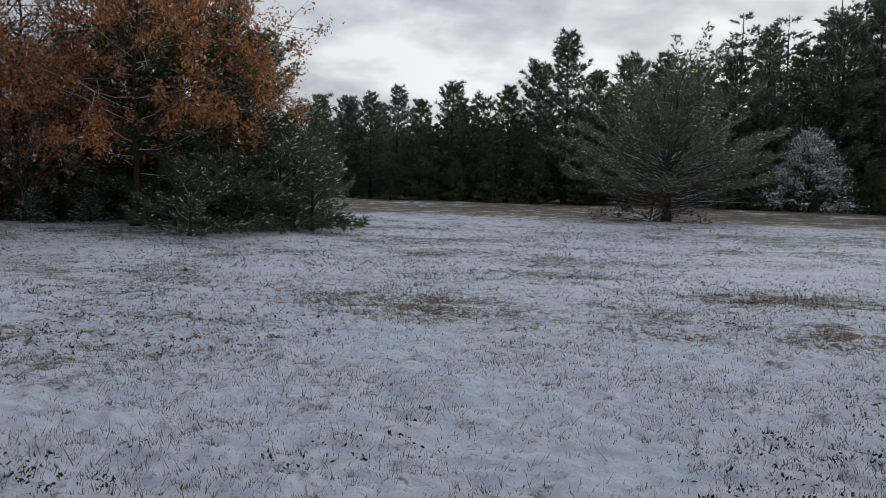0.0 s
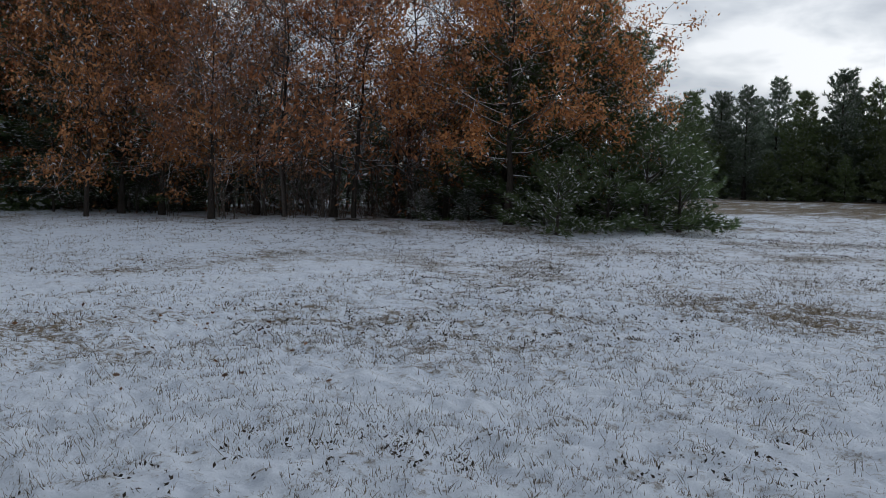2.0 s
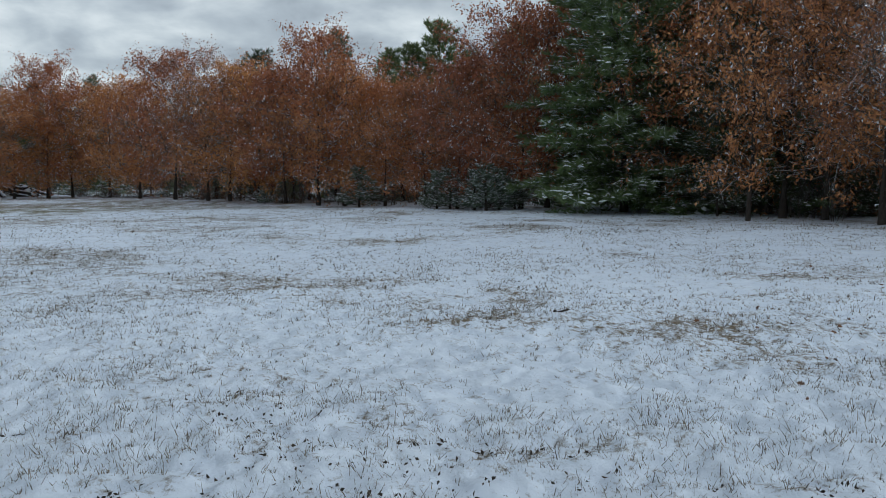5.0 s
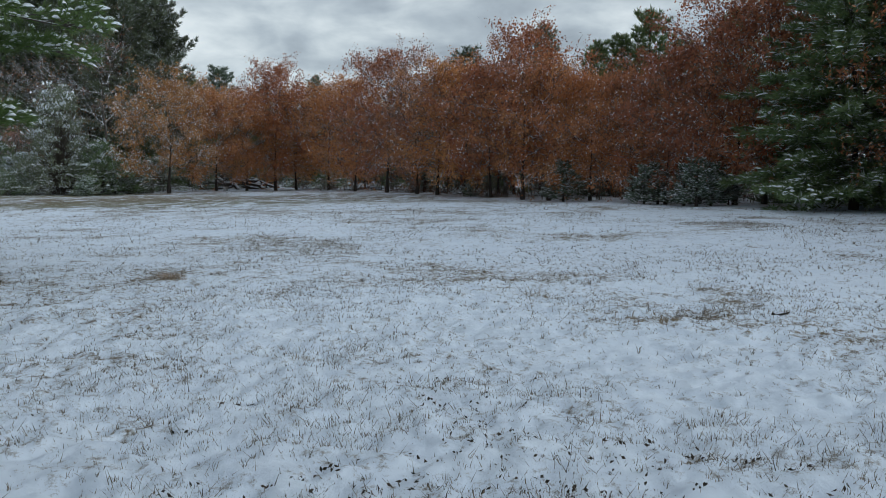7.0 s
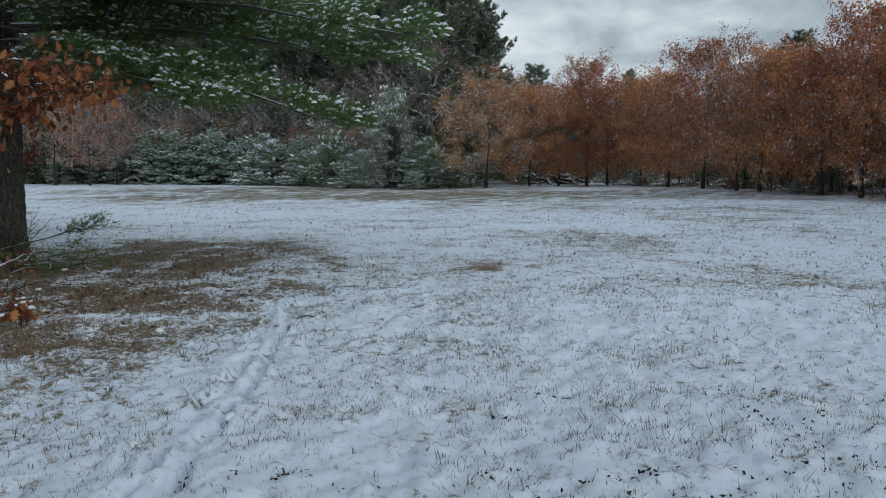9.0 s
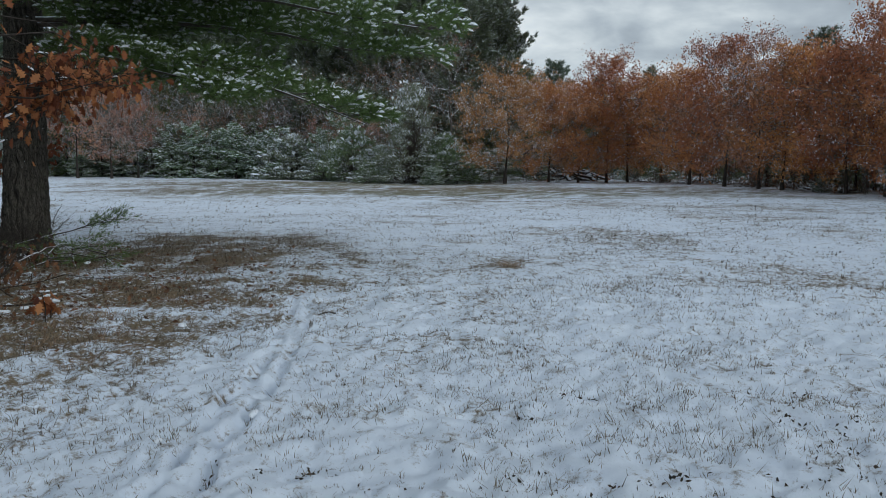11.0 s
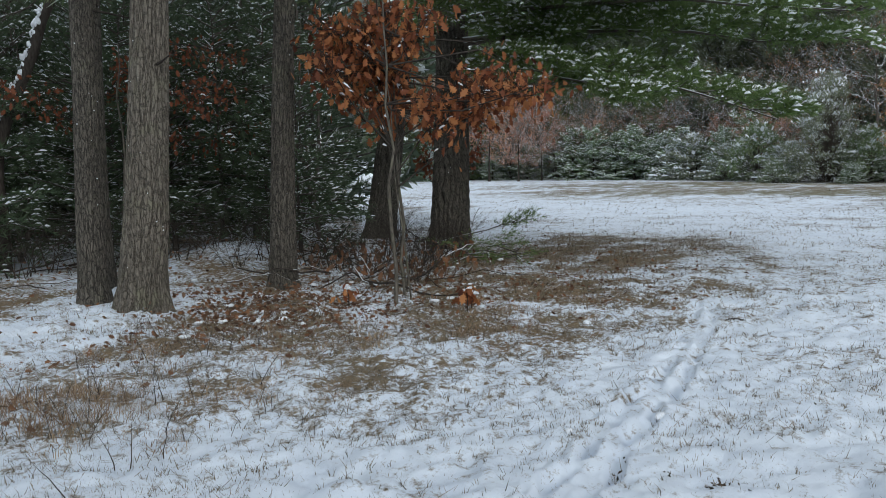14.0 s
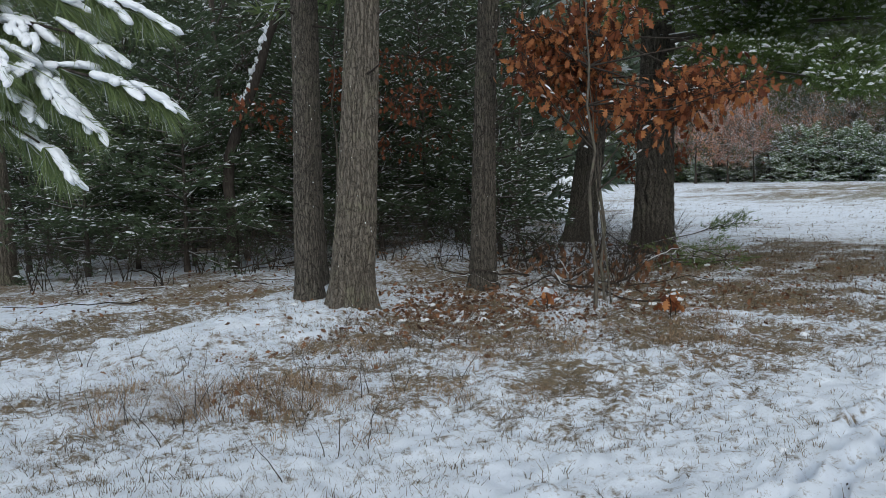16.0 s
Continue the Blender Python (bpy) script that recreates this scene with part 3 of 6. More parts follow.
def plant(proto, az, d, scale=1.0, turn=None, rng=random, used=set()):
    """Sets a kind of tree down at a heading and distance; its first place takes the tree itself, the others copies."""
    m = pose(*spot(az, d), 0, 0, rng.uniform(0, 360) if turn is None else turn)
    if proto.name not in used:
        used.add(proto.name)
        proto.matrix_basis = m
        ob = proto
    else:
        ob = copy_thing(proto, m)
    ob.scale = (scale, scale, scale * rng.uniform(0.96, 1.04))
    return ob


# ---- ground ----
# patches where the snow lies thin: x, y, half-length, half-width, turn, how bare
PATCHES = [
    (-10.4, -7.5, 5.4, 2.8, 27, 1.2), (-8.2, -5.2, 2.4, 1.2, 30, 0.62), (-11.5, -5.4, 2.8, 1.4, 25, 0.9), (-13.5, -8.5, 2.5, 1.5, 30, 0.75), (-6.8, -5.6, 2.4, 1.2, 40, 0.85), (-4.8, -6.3, 2.1, 1.0, 40, 0.85), (-5.4, -8.0, 2.8, 1.5, 30, 0.9), (-3.4, -6.5, 2.0, 0.9, 25, 0.9), (-7.6, -6.6, 2.0, 1.2, 30, 0.8), (-2.2, -5.4, 1.4, 0.7, 20, 0.55), (-3.9, -5.6, 1.6, 0.6, 30, 0.7), (-0.3, -6.6, 2.0, 1.0, 0, 0.6), (-0.6, -5.4, 1.6, 0.8, 0, 0.45),
    (-2.1, -5.5, 0.55, 0.4, 20, 0.6), (-2.9, -4.9, 0.7, 0.35, 10, 0.55), (-4.0, -5.5, 0.6, 0.35, 30, 0.6), (-2.9, -6.7, 0.5, 0.3, 0, 0.6),
    (-12.3, -2.5, 0.9, 0.5, 0, 0.7), (-17.9, 5.1, 2.6, 0.7, 80, 0.5), (-18.2, 5.9, 2.4, 0.6, 80, 0.45), (-9.3, 9.8, 1.2, 0.5, 45, 0.6),
    (5.2, 11.8, 1.6, 1.2, 10, 0.75), (3.0, 9.0, 1.2, 0.7, 0, 0.6), (0.6, 10.4, 2.6, 1.2, 5, 0.55), (4.8, 8.8, 1.0, 0.8, 0, 0.8), (2.6, 14.5, 1.6, 0.8, 0, 0.5), (-2.6, 8.7, 1.2, 0.5, 0, 0.35),
    (8, 45, 45, 9.0, -4, 1.7), (20, 58, 50, 9.0, -8, 1.7), (2, 30, 9, 1.2, 0, 0.35), (9.5, 36.5, 5.5, 1.6, 0, 1.0), (14, 26, 10, 3.0, 5, 0.7),
    (-1.2, -9.2, 2.8, 1.6, 0, 0.85), (-0.9, -6.6, 1.0, 0.6, 0, 0.5), (-2.6, -7.6, 1.2, 0.5, 20, 0.35), (-3.8, -4.0, 1.6, 0.5, 40, 0.25),
    # those round (-5, -5): mottled bare ground, also darkening snow the trees shade
    (-42, -12, 18, 8, 105, 1.25), (-52, -22, 16, 8, 110, 1.25), (-62, -32, 20, 7, 120, 0.5), (-9.4, -5.4, 3.6, 1.6, 28, 0.7), (-8.0, -6.4, 2.0, 1.2, 30, 0.8), (-13.2, -6.6, 3.2, 1.3, 25, 0.8), (-9.6, -4.5, 2.8, 0.9, 25, 0.5), (-6.2, -4.7, 2.2, 0.8, 35, 0.55), (-4.4, -4.8, 1.6, 0.8, 40, 0.6), (-30, -2, 12, 3, 95, 0.45), (-56, 0, 14, 4, 95, 0.5), (-8.0, -2.2, 2.2, 0.8, 15, 0.3),
]
LITTERED = [(-10.3, -7.2, 3.6, 1.8, 30), (-5.6, -8.0, 3.0, 1.7, 30), (-6.8, -5.4, 2.2, 1.2, 40), (-3, -7.2, 2.0, 1.0, 10), (-4.4, -6.0, 1.6, 0.7, 40)]
GREENS = [(-11.0, -9.6, 1.4, 0.8, 40), (-38, -10, 16, 5, 105), (-52, -22, 12, 6, 110), (14, 25, 9, 3, 5)]


def blot(x, y, px, py, a, b, turn):
    c, s = math.cos(radians(turn)), math.sin(radians(turn))
    u, v = ((x - px) * c + (y - py) * s) / a, (-(x - px) * s + (y - py) * c) / b
    return np.exp(-0.9 * (u * u + v * v) ** 1.3)


def wood_edge(x, y):
    """How far inside the woods a place lies, 0 to 1."""
    az = np.degrees(np.arctan2(-x, y))
    d = np.hypot(x, y)
    edge = np.interp(az, [-180, -176, -40, 5, 8, 9, 20, 40, 50, 62, 77, 84, 94, 101, 110, 125, 137, 138.5, 142, 150, 160, 176, 180],
                     [9, 300, 300, 64, 62, 25, 24.5, 25.5, 31, 33.5, 40.5, 47, 65, 60, 62, 84, 84, 14, 11.5, 11, 10.5, 10, 9])
    return np.clip((d - edge) / (0.03 * edge + 0.3), 0, 1)


def bareness(x, y):
    n = np.zeros_like(x)
    for px, py, a, b, turn, k in PATCHES:
        n = np.maximum(n, k * blot(x, y, px, py, a, b, turn))
    n = np.minimum(n, np.where(np.hypot(x, y) > 28, 1.5, 1.1)) * np.clip(0.7 + 0.22 * wave(x, y, 2.6, 41) + 0.3 * wave(x, y, 7, 42) + 0.25 * wave(x, y, 17, 46), 0.1, 1.1)
    # thin places everywhere in the field, in loose drifts
    n = np.maximum(n, (0.42 + 0.08 * np.clip((np.hypot(x, y) - 9) / 12, 0, 1)) * np.clip(0.5 * wave(x, y, 0.8, 43) + 0.4 * wave(x, y, 2.4, 44) + 0.25 * wave(x, y, 6, 45), 0, 1) * np.clip((np.hypot(x, y) - 3.5) / 5, 0, 1))
    n = n * (1 - 0.45 * trodden(x, y))
    w = wood_edge(x, y)
    deep = np.where(np.abs(np.degrees(np.arctan2(-x, y)) - 60) < 42, 0.2, 0.0)
    n = n * (1 - 0.85 * blot(x, y, -3.4, -8.25, 2.0, 0.7, 15))
    return (1 - 0.8 * blot(x, y, -8.2, -12.5, 1.9, 1.0, 40)) * np.maximum(n, (0.38 - deep + 0.4 * wave(x, y, 1.7, 33) + 0.2 * wave(x, y, 6, 34)) * w), w


@functools.lru_cache(None)
def lattice(s):
    return np.random.default_rng(s).uniform(-1.5, 1.5, (256, 256))


def wave(x, y, f, s):
    """Smooth noise, about -1 to 1, with lumps about pi / f across."""
    c, q = math.cos(s), math.sin(s)
    u, v = (x * c + y * q) * f / 3.1, (y * c - x * q) * f / 3.1
    i, j = np.floor(u), np.floor(v)
    u, v = u - i, v - j
    i, j = i.astype(int) % 256, j.astype(int) % 256
    u, v = u * u * (3 - 2 * u), v * v * (3 - 2 * v)
    t, k, l = lattice(s), (i + 1) % 256, (j + 1) % 256
    return (t[i, j] * (1 - u) + t[k, j] * u) * (1 - v) + (t[i, l] * (1 - u) + t[k, l] * u) * v


STEPS = []  # footprints: two lines of a walker's track
for i in range(30):
    u = 2.8 + 7.4 * i / 29
    sx = -u
    sy = float(np.interp(u, [2.8, 3.2, 4.25, 6.06, 9.35, 10.2], [-2.15, -2.3, -2.57, -3.1, -4.4, -4.8])) + 0.04 * math.sin(2.3 * i)
    side = 0.10 if i % 2 else -0.09
    STEPS.append((sx - 0.35 * side, sy + 0.95 * side, 198 + 6 * math.sin(3 * i)))


TRACK = ([2.6, 3.3, 4.2, 5.0, 5.7, 6.5, 7.5, 9.4, 10.2], [-2.1, -2.32, -2.56, -2.74, -2.95, -3.25, -3.58, -4.4, -4.8])


def trodden(x, y):
    """1 on the walker's track, 0 off it."""
    off = np.abs(y - np.interp(-x, *TRACK)) * 0.94
    return np.clip((0.15 - off) / 0.05, 0, 1) * np.clip((x + 9.2) / 1.5, 0, 0.8) * (x < -2.4)


def make_ground():
    az = np.concatenate([np.arange(-34, 180, 0.34), np.arange(180, 326, 3.0)])
    r = np.concatenate([[0.0, 0.6, 1.2, 1.8, 2.3], np.arange(2.6, 10.6, 0.042), np.arange(10.6, 12, 0.07), 12 * 1.022 ** np.arange(0, 120), [180, 240, 340, 500, 800, 1400, 2500, 4000]])
    A, R = np.meshgrid(np.radians(az), r, indexing="xy")
    x, y = -np.sin(A) * R, np.cos(A) * R
    z = land(x, y)
    near = np.clip((16 - R) / 6, 0, 1) * np.clip((R - 1.6) / 1.2, 0, 1)
    z = z + near * (0.015 * wave(x, y, 7, 1) + 0.017 * wave(x, y, 17, 2) + 0.017 * wave(x, y, 33, 7)) + 0.02 * wave(x, y, 1.7, 3) * np.clip((70 - R) / 60, 0, 1) * np.clip((R - 1.0) / 1.5, 0, 1)
    for sx, sy, turn in STEPS:
        c, s = math.cos(radians(turn)), math.sin(radians(turn))
        u, v = ((x - sx) * c + (y - sy) * s) / 0.13, (-(x - sx) * s + (y - sy) * c) / 0.045
        q = u * u + v * v
        z = z - 0.06 * np.exp(-q**3) + 0.02 * np.exp(-((np.sqrt(q) - 1.45) / 0.3) ** 2)
    # two narrow ruts that the walker's feet have dragged through the snow
    line = np.interp(-x, *TRACK)
    off = (y - line) * 0.94
    on = np.clip((-x - 2.6) / 0.3, 0, 1) * np.clip((9.6 + x) / 1.5, 0, 1) * (np.abs(off) < 0.6)
    for at, s in ((-0.10, 51), (0.09, 52)):
        cut = np.clip(0.55 + 0.9 * wave(x, y, 9, s), 0, 1)
        v = np.abs(off - at - 0.02 * wave(x, y, 6, s + 2))
        z = z + on * cut * (0.024 * np.exp(-(((v - 0.065) / 0.025) ** 2)) - 0.04 * np.exp(-((v / 0.035) ** 2)))
    z = z + 0.3 * blot(x, y, -8.2, -12.5, 1.7, 0.8, 40)
    # banked snow at the foot of the edge pines
    z = z + 0.16 * blot(x, y, -3.6, -8.3, 1.9, 0.7, 15)
    bare, w = bareness(x, y)
    nr, na = R.shape
    i, j = np.meshgrid(np.arange(nr - 1), np.arange(na), indexing="ij")
    k = (j + 1) % na
    q = np.stack([i * na + j, i * na + k, (i + 1) * na + k, (i + 1) * na + j], -1).reshape(-1, 4)[:, ::-1]
    buf = Buf()
    buf.add(np.stack([x, y, z], -1).reshape(-1, 3), np.concatenate([q[:, [0, 1, 2]], q[:, [0, 2, 3]]]))
    me = mesh_of("ground", buf, GROUND, True)
    lit = 0.6 * w
    for p in LITTERED:
        lit = np.maximum(lit, blot(x, y, *p))
    gr = np.zeros_like(x)
    for p in GREENS:
        gr = np.maximum(gr, blot(x, y, *p))
    for key, val in (("bare", bare), ("litter", lit), ("green", gr)):
        me.attributes.new(key, "FLOAT", "POINT").data.foreach_set("value", val.astype(np.float32).ravel())
    return tagged(new("ground", me), "snow-dusted field of short dead grass", "ground", kind="structure")


make_ground()


def near_height(x, y):
    R = np.hypot(x, y)
    near = np.clip((16 - R) / 6, 0, 1) * np.clip((R - 1.6) / 1.2, 0, 1)
    return land(x, y) + near * (0.015 * wave(x, y, 7, 1) + 0.017 * wave(x, y, 17, 2) + 0.017 * wave(x, y, 33, 7)) + 0.02 * wave(x, y, 1.7, 3) * np.clip((70 - R) / 60, 0, 1) * np.clip((R - 1.0) / 1.5, 0, 1) + 0.16 * blot(x, y, -3.6, -8.3, 1.9, 0.7, 15) + 0.3 * blot(x, y, -8.2, -12.5, 1.7, 0.8, 40)


def make_grass():
    """Blades that stand out of the snow, thick in clumps and where it lies thin."""
    rng = np.random.default_rng(5)
    n, far = 1800000, 420000
    az = np.radians(rng.uniform(-33, 178, n + far))
    d = np.concatenate([2.6 + 25 * rng.uniform(0, 1, n) ** 1.25, 20 + 45 * rng.uniform(0, 1, far) ** 1.2])
    n = n + far
    x, y = -np.sin(az) * d, np.cos(az) * d
    bare, w = bareness(x, y)
    clump = wave(x, y, 2.3, 11) + 0.8 * wave(x, y, 6.5, 12) + 0.5 * wave(x, y, 19, 13)
    p = np.clip(0.06 + 0.20 * clump + 0.07 * np.clip((45 - np.degrees(az)) / 20, 0, 1) + 0.16 * np.exp(-(((x + 2.2) / 1.9) ** 2 + ((y - 4.4) / 1.2) ** 2)), 0.012, 0.9) + 0.34 * bare
    keep = (rng.uniform(0, 1, n) < p * np.interp(d, [15, 24, 40], [0.9, 0.45, 0.25])) & (w < 0.5) & (trodden(x, y) < 0.5)
    az = az[keep]
    x, y, bare, d = x[keep], y[keep], bare[keep], d[keep]
    m = len(x)
    root = np.column_stack([x, y, near_height(x, y) - 0.01])
    a = rng.uniform(0, 6.28, m)
    s = np.column_stack([np.cos(a), np.sin(a), 0 * a]) * (rng.uniform(0.0012, 0.0026, m) * (1 + d / 10))[:, None]
    h = rng.uniform(0.010, 0.045, m) * (1 + 0.6 * bare) * rng.choice([1, 1, 1, 1, 1.9], m)
    lean = np.column_stack([rng.normal(0, 0.5, m), rng.normal(0, 0.5, m), np.ones(m)]) * h[:, None]
    tip = root + lean
    buf = Buf()
    buf.add(np.stack([root - s, root + s, tip], 1), np.arange(3 * m).reshape(-1, 3))
    tagged(new("grass", mesh_of("grass", buf, STRAW)), "dry grass blades standing out of thin snow", "grass", kind="stuff")


make_grass()


def make_sprigs():
    """Small sprigs of longer blades, each fanning out from one root."""
    rng = np.random.default_rng(8)
    n = 90000
    az, d = np.radians(rng.uniform(-33, 178, n)), 2.8 + 34 * rng.uniform(0, 1, n) ** 1.1
    x, y = -np.sin(az) * d, np.cos(az) * d
    bare, w = bareness(x, y)
    clump = wave(x, y, 1.4, 14) + 0.8 * wave(x, y, 4.5, 15)
    keep = (rng.uniform(0, 1, n) < np.clip(0.14 + 0.22 * clump, 0.02, 0.8) + 0.3 * bare) & (w < 0.5) & (trodden(x, y) < 0.5)
    x, y, d = x[keep], y[keep], d[keep]
    k = rng.integers(2, 8, len(x))
    big = np.repeat(rng.uniform(0.5, 1.3, len(x)) * rng.choice([1, 1, 1, 1.5], len(x)), k)
    x, y, d = np.repeat(x, k), np.repeat(y, k), np.repeat(d, k)
    m = len(x)
    x, y = x + rng.normal(0, 0.008, m), y + rng.normal(0, 0.008, m)
    root = np.column_stack([x, y, near_height(x, y) - 0.01])
    a = rng.uniform(0, 6.28, m)
    s = np.column_stack([np.cos(a), np.sin(a), 0 * a]) * (rng.uniform(0.0008, 0.0015, m) * (1 + d / 8))[:, None]
    h = (rng.uniform(0.02, 0.058, m) * big)[:, None]
    way = np.column_stack([rng.normal(0, 0.32, m), rng.normal(0, 0.32, m), np.ones(m)])
    mid = root + way * h * 0.6
    tip = mid + (way * [1.6, 1.6, 0.5] + rng.normal(0, 0.2, (m, 3))) * h * 0.5
    buf = Buf()
    i = np.arange(m)[:, None] * 5
    buf.add(np.stack([root - s, root + s, mid + s * 0.8, mid - s * 0.8, tip], 1), np.concatenate([i + [0, 1, 2], i + [0, 2, 3], i + [3, 2, 4]]))
    tagged(new("grass", mesh_of("grass", buf, STRAW)), "small sprigs of dead grass poking through snow", "grass", kind="stuff")


make_sprigs()


def make_weed_leaves():
    """Dark frosted leaves of low weeds, in small ragged groups."""
    rng = np.random.default_rng(6)
    n = 26000
    az, d = np.radians(rng.uniform(-32, 176, n)), 3.2 + 32 * rng.uniform(0, 1, n) ** 1.1
    cx, cy = -np.sin(az) * d, np.cos(az) * d
    keep = (wave(cx, cy, 1.1, 21) + 0.7 * wave(cx, cy, 3.3, 22) + 0.5 * wave(cx, cy, 0.6, 23) + rng.normal(0, 0.2, n) + 1.05 * np.clip((50 - np.degrees(az)) / 30, 0, 1) - 0.45 * np.clip((np.degrees(az) - 95) / 15, 0, 1) + 1.1 * np.exp(-(((cx + 2.2) / 1.7) ** 2 + ((cy - 4.3) / 1.0) ** 2)) + 1.3 * np.exp(-(((cx + 9.2) / 2.4) ** 2 + ((cy + 5.6) / 1.4) ** 2)) > 0.8) & (wood_edge(cx, cy) < 0.3)
    cx, cy, az = cx[keep], cy[keep], az[keep]
    k = rng.integers(1, 5, len(cx)) * np.where(np.degrees(az) < 42, 2, 1)
    x, y = np.repeat(cx, k), np.repeat(cy, k)
    x, y = x + rng.normal(0, 0.03, len(x)), y + rng.normal(0, 0.03, len(x))
    buf = Buf()
    leaves(buf, rng, np.column_stack([x, y, near_height(x, y) + rng.uniform(0.002, 0.025, len(x))]), 0.03, -0.2)
    tagged(new("weed_leaves", mesh_of("weed_leaves", buf, WEED)), "dark shrivelled weed leaves in the snow", "weeds", kind="stuff")


make_weed_leaves()

# ---- woods ----
rnd = random.Random(3)
FAR = "pines at the far edge of the field"
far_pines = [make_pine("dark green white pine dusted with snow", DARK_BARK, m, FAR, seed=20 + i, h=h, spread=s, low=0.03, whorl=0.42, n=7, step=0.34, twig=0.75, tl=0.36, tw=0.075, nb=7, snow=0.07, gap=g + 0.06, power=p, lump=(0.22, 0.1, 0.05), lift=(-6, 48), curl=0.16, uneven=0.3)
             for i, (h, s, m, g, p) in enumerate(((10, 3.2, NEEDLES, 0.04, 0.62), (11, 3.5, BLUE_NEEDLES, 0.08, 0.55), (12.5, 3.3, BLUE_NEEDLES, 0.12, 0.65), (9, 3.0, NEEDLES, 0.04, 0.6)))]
CLUMP = "pines of the near clump"
back_pine = make_pine("dark pine standing back in the woods", DARK_BARK, BLUE_NEEDLES, CLUMP, seed=93, h=8.0, spread=2.6, low=0.05, whorl=0.5, n=5, step=0.3, twig=0.65, tl=0.38, tw=0.14, nb=3, snow=0.10, power=0.55, lift=(0, 50))
tall_pine = make_pine("tall dark pine with sparse open top", DARK_BARK, BLUE_NEEDLES, FAR, seed=31, h=16, spread=3.6, low=0.25, whorl=0.75, n=5, step=0.3, twig=0.8, tl=0.36, tw=0.08, nb=6, snow=0.04, gap=0.3, power=0.6, lift=(-5, 18), curl=0.05)
WOODS_OAK = "oaks along the edge of the woods"
oaks = {
    "rust": [make_oak("young oak holding rust-brown leaves, snow on its limbs", RUST, WOODS_OAK, seed=40 + i, h=h, spread=s, low=0.15, limbs=44, count=19000, leaf=0.145, r0=0.1) for i, (h, s) in enumerate(((9.5, 4.0), (8.6, 3.7)))],
    "orange": [make_oak("young oak holding orange-brown leaves at the field edge", ORANGE, WOODS_OAK, seed=50 + i, h=h, spread=s, low=0.15, limbs=44, count=20000, leaf=0.145, r0=0.1) for i, (h, s) in enumerate(((8.8, 3.9), (9.6, 3.7)))],
    "maroon": [make_oak("oak with dull maroon leaves thinning towards the top", MAROON, WOODS_OAK, seed=60 + i, h=h, spread=s, low=0.13, limbs=34, count=9500, leaf=0.095, upper=0.15, r0=0.10) for i, (h, s) in enumerate(((11.0, 3.7), (10.0, 3.5)))],
    "tan": [make_oak("rounded young oak with tan-orange leaves", TAN, WOODS_OAK, seed=70, h=8.8, spread=4.2, low=0.14, limbs=40, count=17000, leaf=0.16, r0=0.12)],
    "back": [make_oak("oak with rust-brown leaves standing back in the row", RUST, WOODS_OAK, seed=75, h=9.0, spread=3.8, low=0.13, limbs=24, count=6500, leaf=0.28, r0=0.1, twigs=False)],
    "pink": [make_oak("far oak with faded pinkish-tan leaves", PINKTAN, WOODS_OAK, seed=71, h=9.0, spread=5.0, low=0.3, limbs=24, count=4200, leaf=0.18, limb=WHITE_BARK)],
}


def oak(kind, az, d, scale=1.0, i=None):
    kinds = oaks[kind]
    return plant(kinds[rnd.randrange(len(kinds)) if i is None else i], az, d, scale, None, rnd)


# far edge, beyond the field
for az, d, i, s in ((8.5, 62, 0, 0.72), (6.6, 64, 1, 0.68), (5.0, 63, 2, 0.65), (3.2, 66, 2, 0.68), (1.6, 64, 0, 0.76), (-0.6, 65, 1, 0.82), (-2.6, 66, 3, 0.9), (-4.4, 64, 0, 0.88), (-6.4, 66, 1, 0.95),
                    (-8.4, 64, 2, 1.0), (-10.4, 67, 0, 1.05), (-12.6, 65, 1, 1.0), (-14.8, 66, 2, 0.95), (-17.0, 68, 3, 1.2), (-19.2, 67, 1, 1.0), (-21.2, 68, 2, 1.05), (-23.4, 70, 0, 1.2), (-25.4, 68, 1, 1.25),
                    (-27.4, 70, 2, 1.3), (-29.5, 70, 0, 1.3), (-31.5, 72, 1, 1.35)):
    plant(far_pines[i], az, d, s, None, rnd)
for k in range(26):
    az = 9 - 42 * (k + rnd.random()) / 26
    plant(far_pines[k % 4], az, rnd.uniform(69, 80), rnd.uniform(0.58, 0.7) + (0.25 if az < -9 else 0), None, rnd)
for k in range(22):
    plant(far_pines[(0, 3)[k % 2]], 9 - 41 * (k + rnd.random()) / 22, rnd.uniform(61.5, 64), rnd.uniform(0.32, 0.55), None, rnd)
for k in range(34):
    plant(back_pine, 9 - 42 * (k + rnd.random()) / 34, rnd.uniform(72, 82), rnd.uniform(0.72, 0.85), None, rnd)
for az, d, s in ((-19.6, 74, 1.02), (-22.2, 76, 1.0), (-25.3, 72, 1.12), (-26.6, 78, 1.15), (-28.2, 75, 1.2), (-30.5, 76, 1.2)):
    plant(tall_pine, az, d, s, None, rnd)



